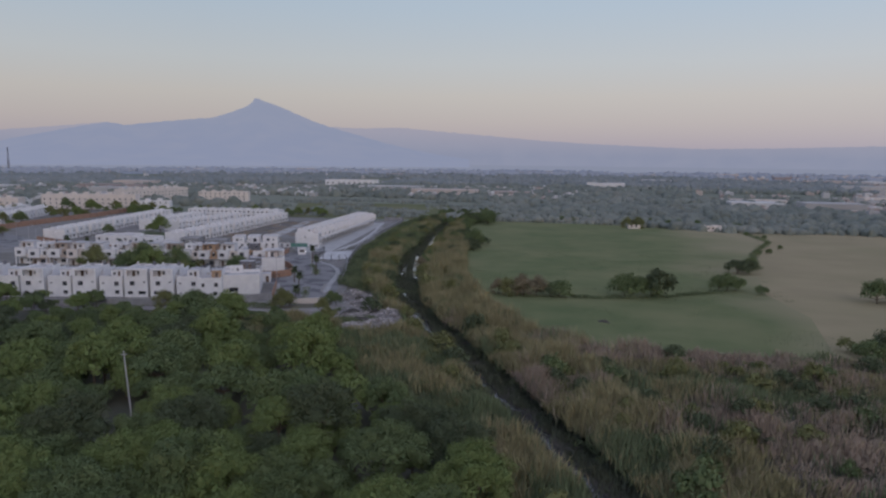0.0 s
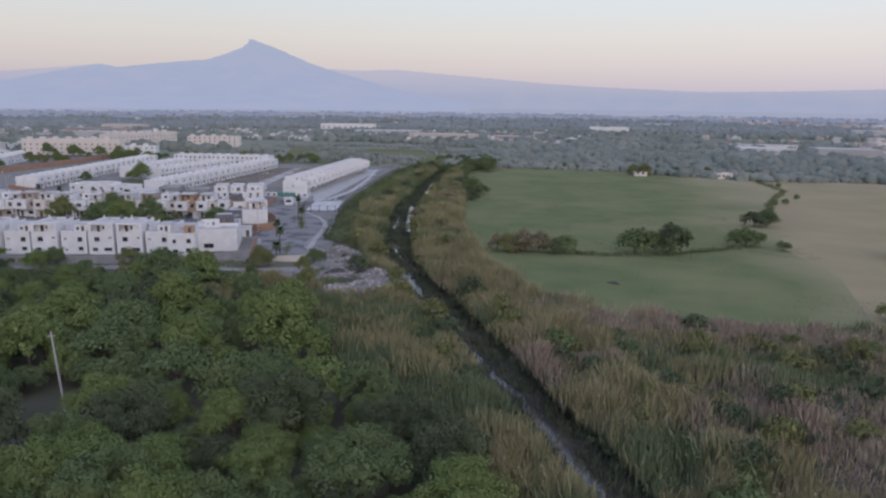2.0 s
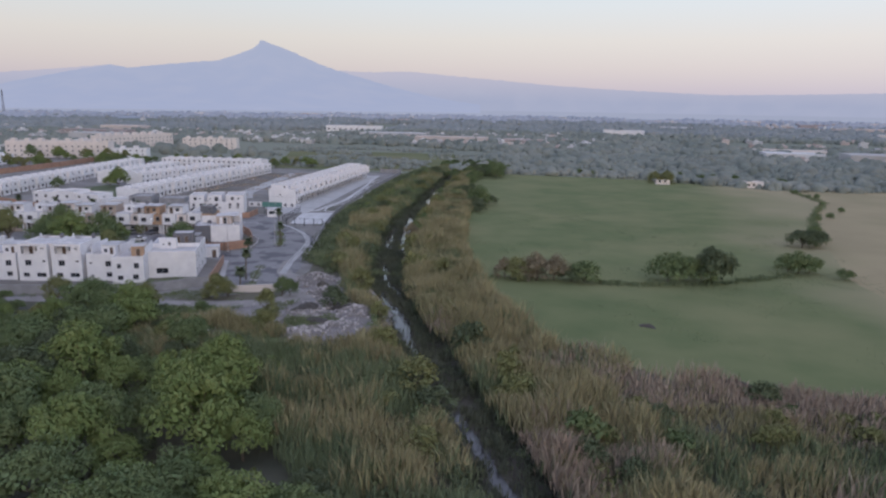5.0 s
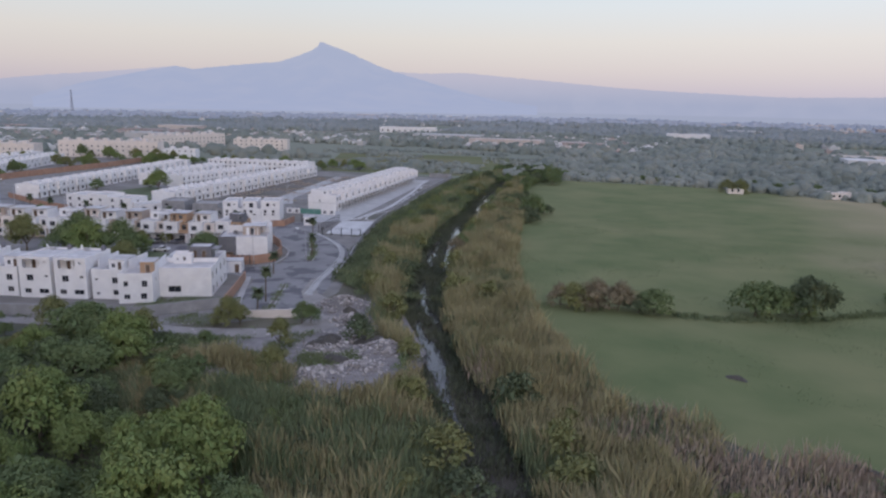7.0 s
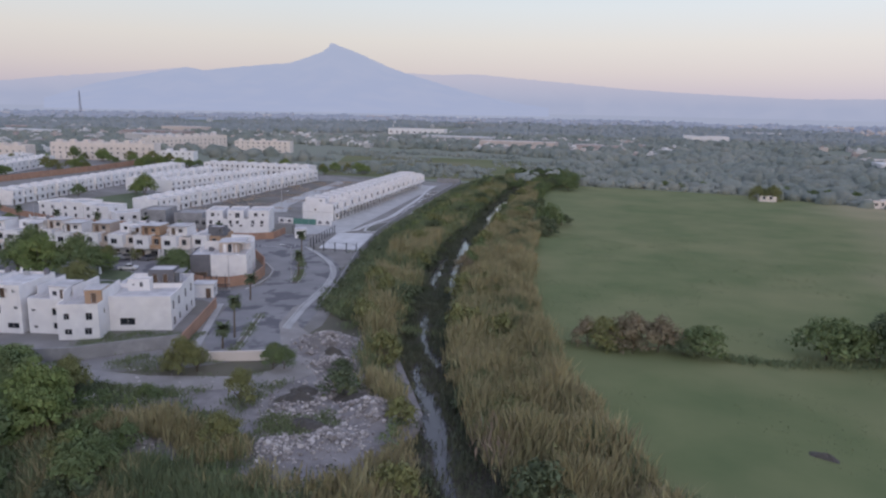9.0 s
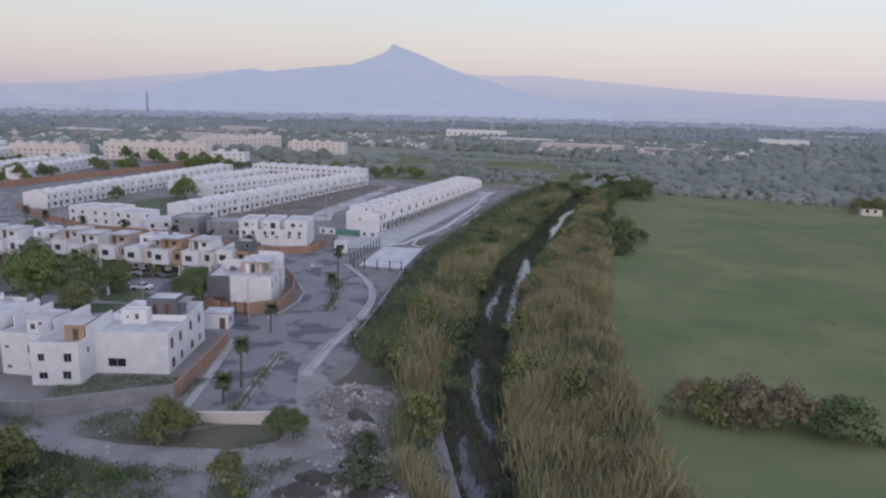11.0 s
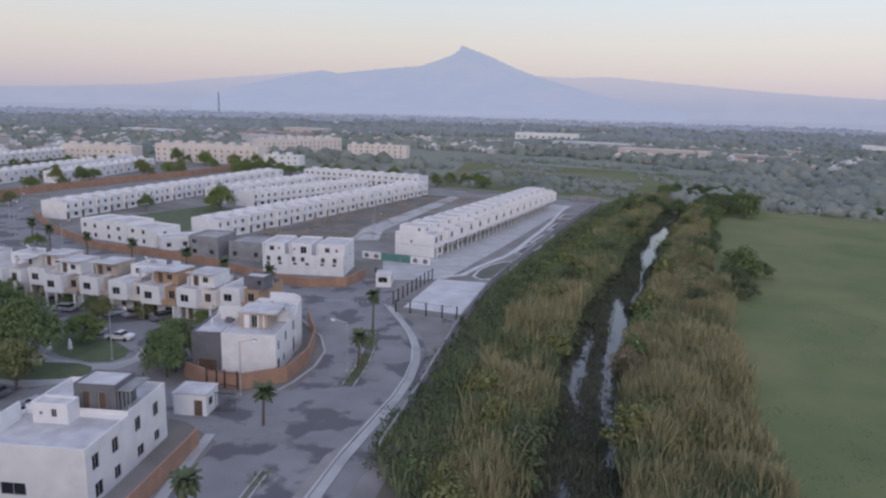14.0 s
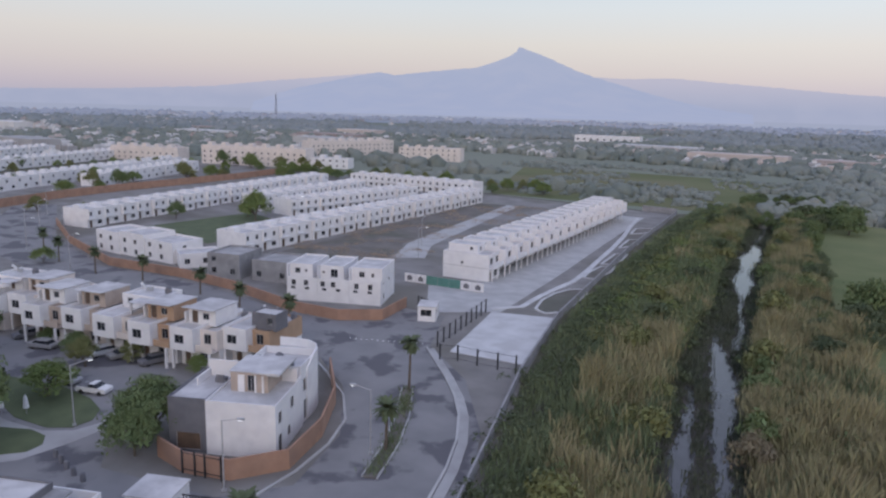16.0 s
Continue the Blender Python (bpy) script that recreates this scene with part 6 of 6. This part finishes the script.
for x, y in ((-139.1, 216.5), (-136.7, 218.2)):
    e = empty("closed_umbrella", place((x, y), 0), "closed white patio umbrella on the lawn", "umbrella", "closed umbrellas")
    g = Geo()
    g.tube((0, 0, 0), (0, 0, 2.6), 0.04, 0.04, 6)
    part("pole", g, GALV, e)
    g = Geo()
    g.tube((0, 0, 0.9), (0, 0, 2.2), 0.36, 0.2, 8)
    g.tube((0, 0, 2.2), (0, 0, 2.55), 0.2, 0.03, 8)
    part("canopy", g, PLASTIC, e)


# ---- parked cars ----
def car(p, ang, paint, label, pickup=False):
    e = empty("car", place(p, ang), label, "car", "parked cars")
    prof = [(-2.15, 0.35), (-2.2, 0.75), (-2.05, 0.92), (-0.95, 0.98), (2.05, 0.95), (2.2, 0.7), (2.15, 0.35)]
    g = Geo()
    for x0, x1 in zip(prof, prof[1:]):
        g.face((x0[0], -0.86, x0[1]), (x1[0], -0.86, x1[1]), (x1[0], 0.86, x1[1]), (x0[0], 0.86, x0[1]))
    for y in (-0.86, 0.86):
        pts = [(x, y, z) for x, z in prof]
        g.face(*(pts if y > 0 else pts[::-1]))
    g.face((-2.15, -0.86, 0.35), (-2.15, 0.86, 0.35), (2.15, 0.86, 0.35), (2.15, -0.86, 0.35))
    part("body", g, paint, e)
    x0, x1 = (-1.1, 0.55) if pickup else (-1.3, 1.75)
    g = Geo()
    lo = [(x0, -0.8, 0.95), (x1, -0.8, 0.95), (x1, 0.8, 0.95), (x0, 0.8, 0.95)]
    hi = [(x0 + 0.55, -0.66, 1.4), (x1 - 0.4, -0.66, 1.4), (x1 - 0.4, 0.66, 1.4), (x0 + 0.55, 0.66, 1.4)]
    for i, nm in enumerate(("side_window", "rear_window", "side_window", "windscreen")):
        j = (i + 1) % 4
        g = Geo()
        g.face(lo[i], lo[j], hi[j], hi[i])
        part(nm, g, GLASS, e, "dark glass")
    g = Geo()
    g.box(x0 + 0.5, -0.68, 1.4, x1 - 0.35, 0.68, 1.46)
    part("roof", g, paint, e)
    if pickup:
        g = Geo()
        g.box(0.75, -0.7, 0.96, 2.05, 0.7, 0.99)
        part("load_bed", g, DGREY, e)
    for x in (-1.35, 1.35):
        for y in (-0.9, 0.72):
            g = Geo()
            g.tube((x, y, 0.32), (x, y + 0.18, 0.32), 0.32, 0.32, 10)
            part("wheel", g, TYRE, e)
    return e


CARS = [((-142.6, 226.2), 15, GALV, "silver parked saloon car", False), ((-136.5, 226.6), 200, PLASTIC, "white parked pickup truck", True), ((-158.2, 231.6), 20, GALV, "grey parked car by a carport", False),
        ((-148.5, 235.2), 80, PLASTIC, "white car in front of a house", False), ((-145.2, 236.4), 80, GALV, "silver car in front of a house", False), ((-139.5, 237.6), 80, DGREY, "dark car in front of a house", False),
        ((-165, 233), 80, DGREY, "dark car under a carport", False), ((-131, 203.5), 12, DGREY, "dark car beside the lawn", False), ((-122.5, 204.2), 15, GALV, "grey car near the white house", False)]
for c_ in CARS:
    car(*c_)

# ---- large far buildings ----
for p_, a_, L, D, H_, m_ in (((-392, 1000), 10, 78, 26, 8, WHITE), ((-8, 1020), 2, 52, 30, 9, WHITE), ((120, 700), 0, 60, 16, 6, CREAM), ((260, 760), 5, 90, 18, 7, CREAM), ((330, 900), 0, 120, 20, 9, CREAM)):
    e = empty("warehouse", place(p_, a_), "long pale flat-roofed building on the plain", "warehouse", "far large buildings")
    shell(e, "wall", 0, 0, L, D, 0, H_, m_, {"front": win_row([3 + 8 * i for i in range(int(L / 8.5))], 2.5, 2.5, 2.0)}, 0.5)
for p_, a_, L in (((22, 440), 5, 7), ((66, 437), 20, 10), ((76, 441), 20, 8), ((168, 520), 0, 16), ((196, 524), 5, 14), ((225, 528), 0, 14), ((258, 530), 0, 16)):
    e = empty("farm_building", place(p_, a_), "small pale farm building at the pasture's edge", "farm building", "farm buildings")
    shell(e, "wall", 0, 0, L, 5.5, 0, 3.4 if L > 7 else 2.5, CREAM, {"front": win_row((1.2, 4.0), 1.2, 1.2, 1.2)}, 0.3)

for k in range(14):
    e = empty("road_stud", place((-124.5 + k * 0.85, 263.2 + k * 0.36), 0), "small white dome stud across the street", "road stud", "row of road studs")
    g = Geo()
    g.tube((0, 0, 0.04), (0, 0, 0.14), 0.14, 0.07, 8)
    part("dome", g, PLASTIC, e)

# small dark mounds added for two unidentified marks in the pasture
for x, y, w in ((15.2, 156.3, 2.6), (4.0, 181.5, 1.6)):
    g = Geo()
    n = 10
    for j in range(n + 1):
        for i in range(n + 1):
            u, v = i / n * 2 - 1, j / n * 2 - 1
            z = 0.6 * max(0.0, 1 - u * u) * max(0.0, 1 - v * v) * (1 + 0.5 * noise.noise((u * 3, v * 3, x)))
            g.v.append((x + u * w, y + v * 0.7 - 0.35 * u * w, z + 0.02))
    for j in range(n):
        for i in range(n):
            g.f.append((j * (n + 1) + i, j * (n + 1) + i + 1, (j + 1) * (n + 1) + i + 1, (j + 1) * (n + 1) + i))
    tagged(part("earth_bank", g, MUD), "small low dark mound of unknown kind in the pasture", "earth bank", group="earth banks")
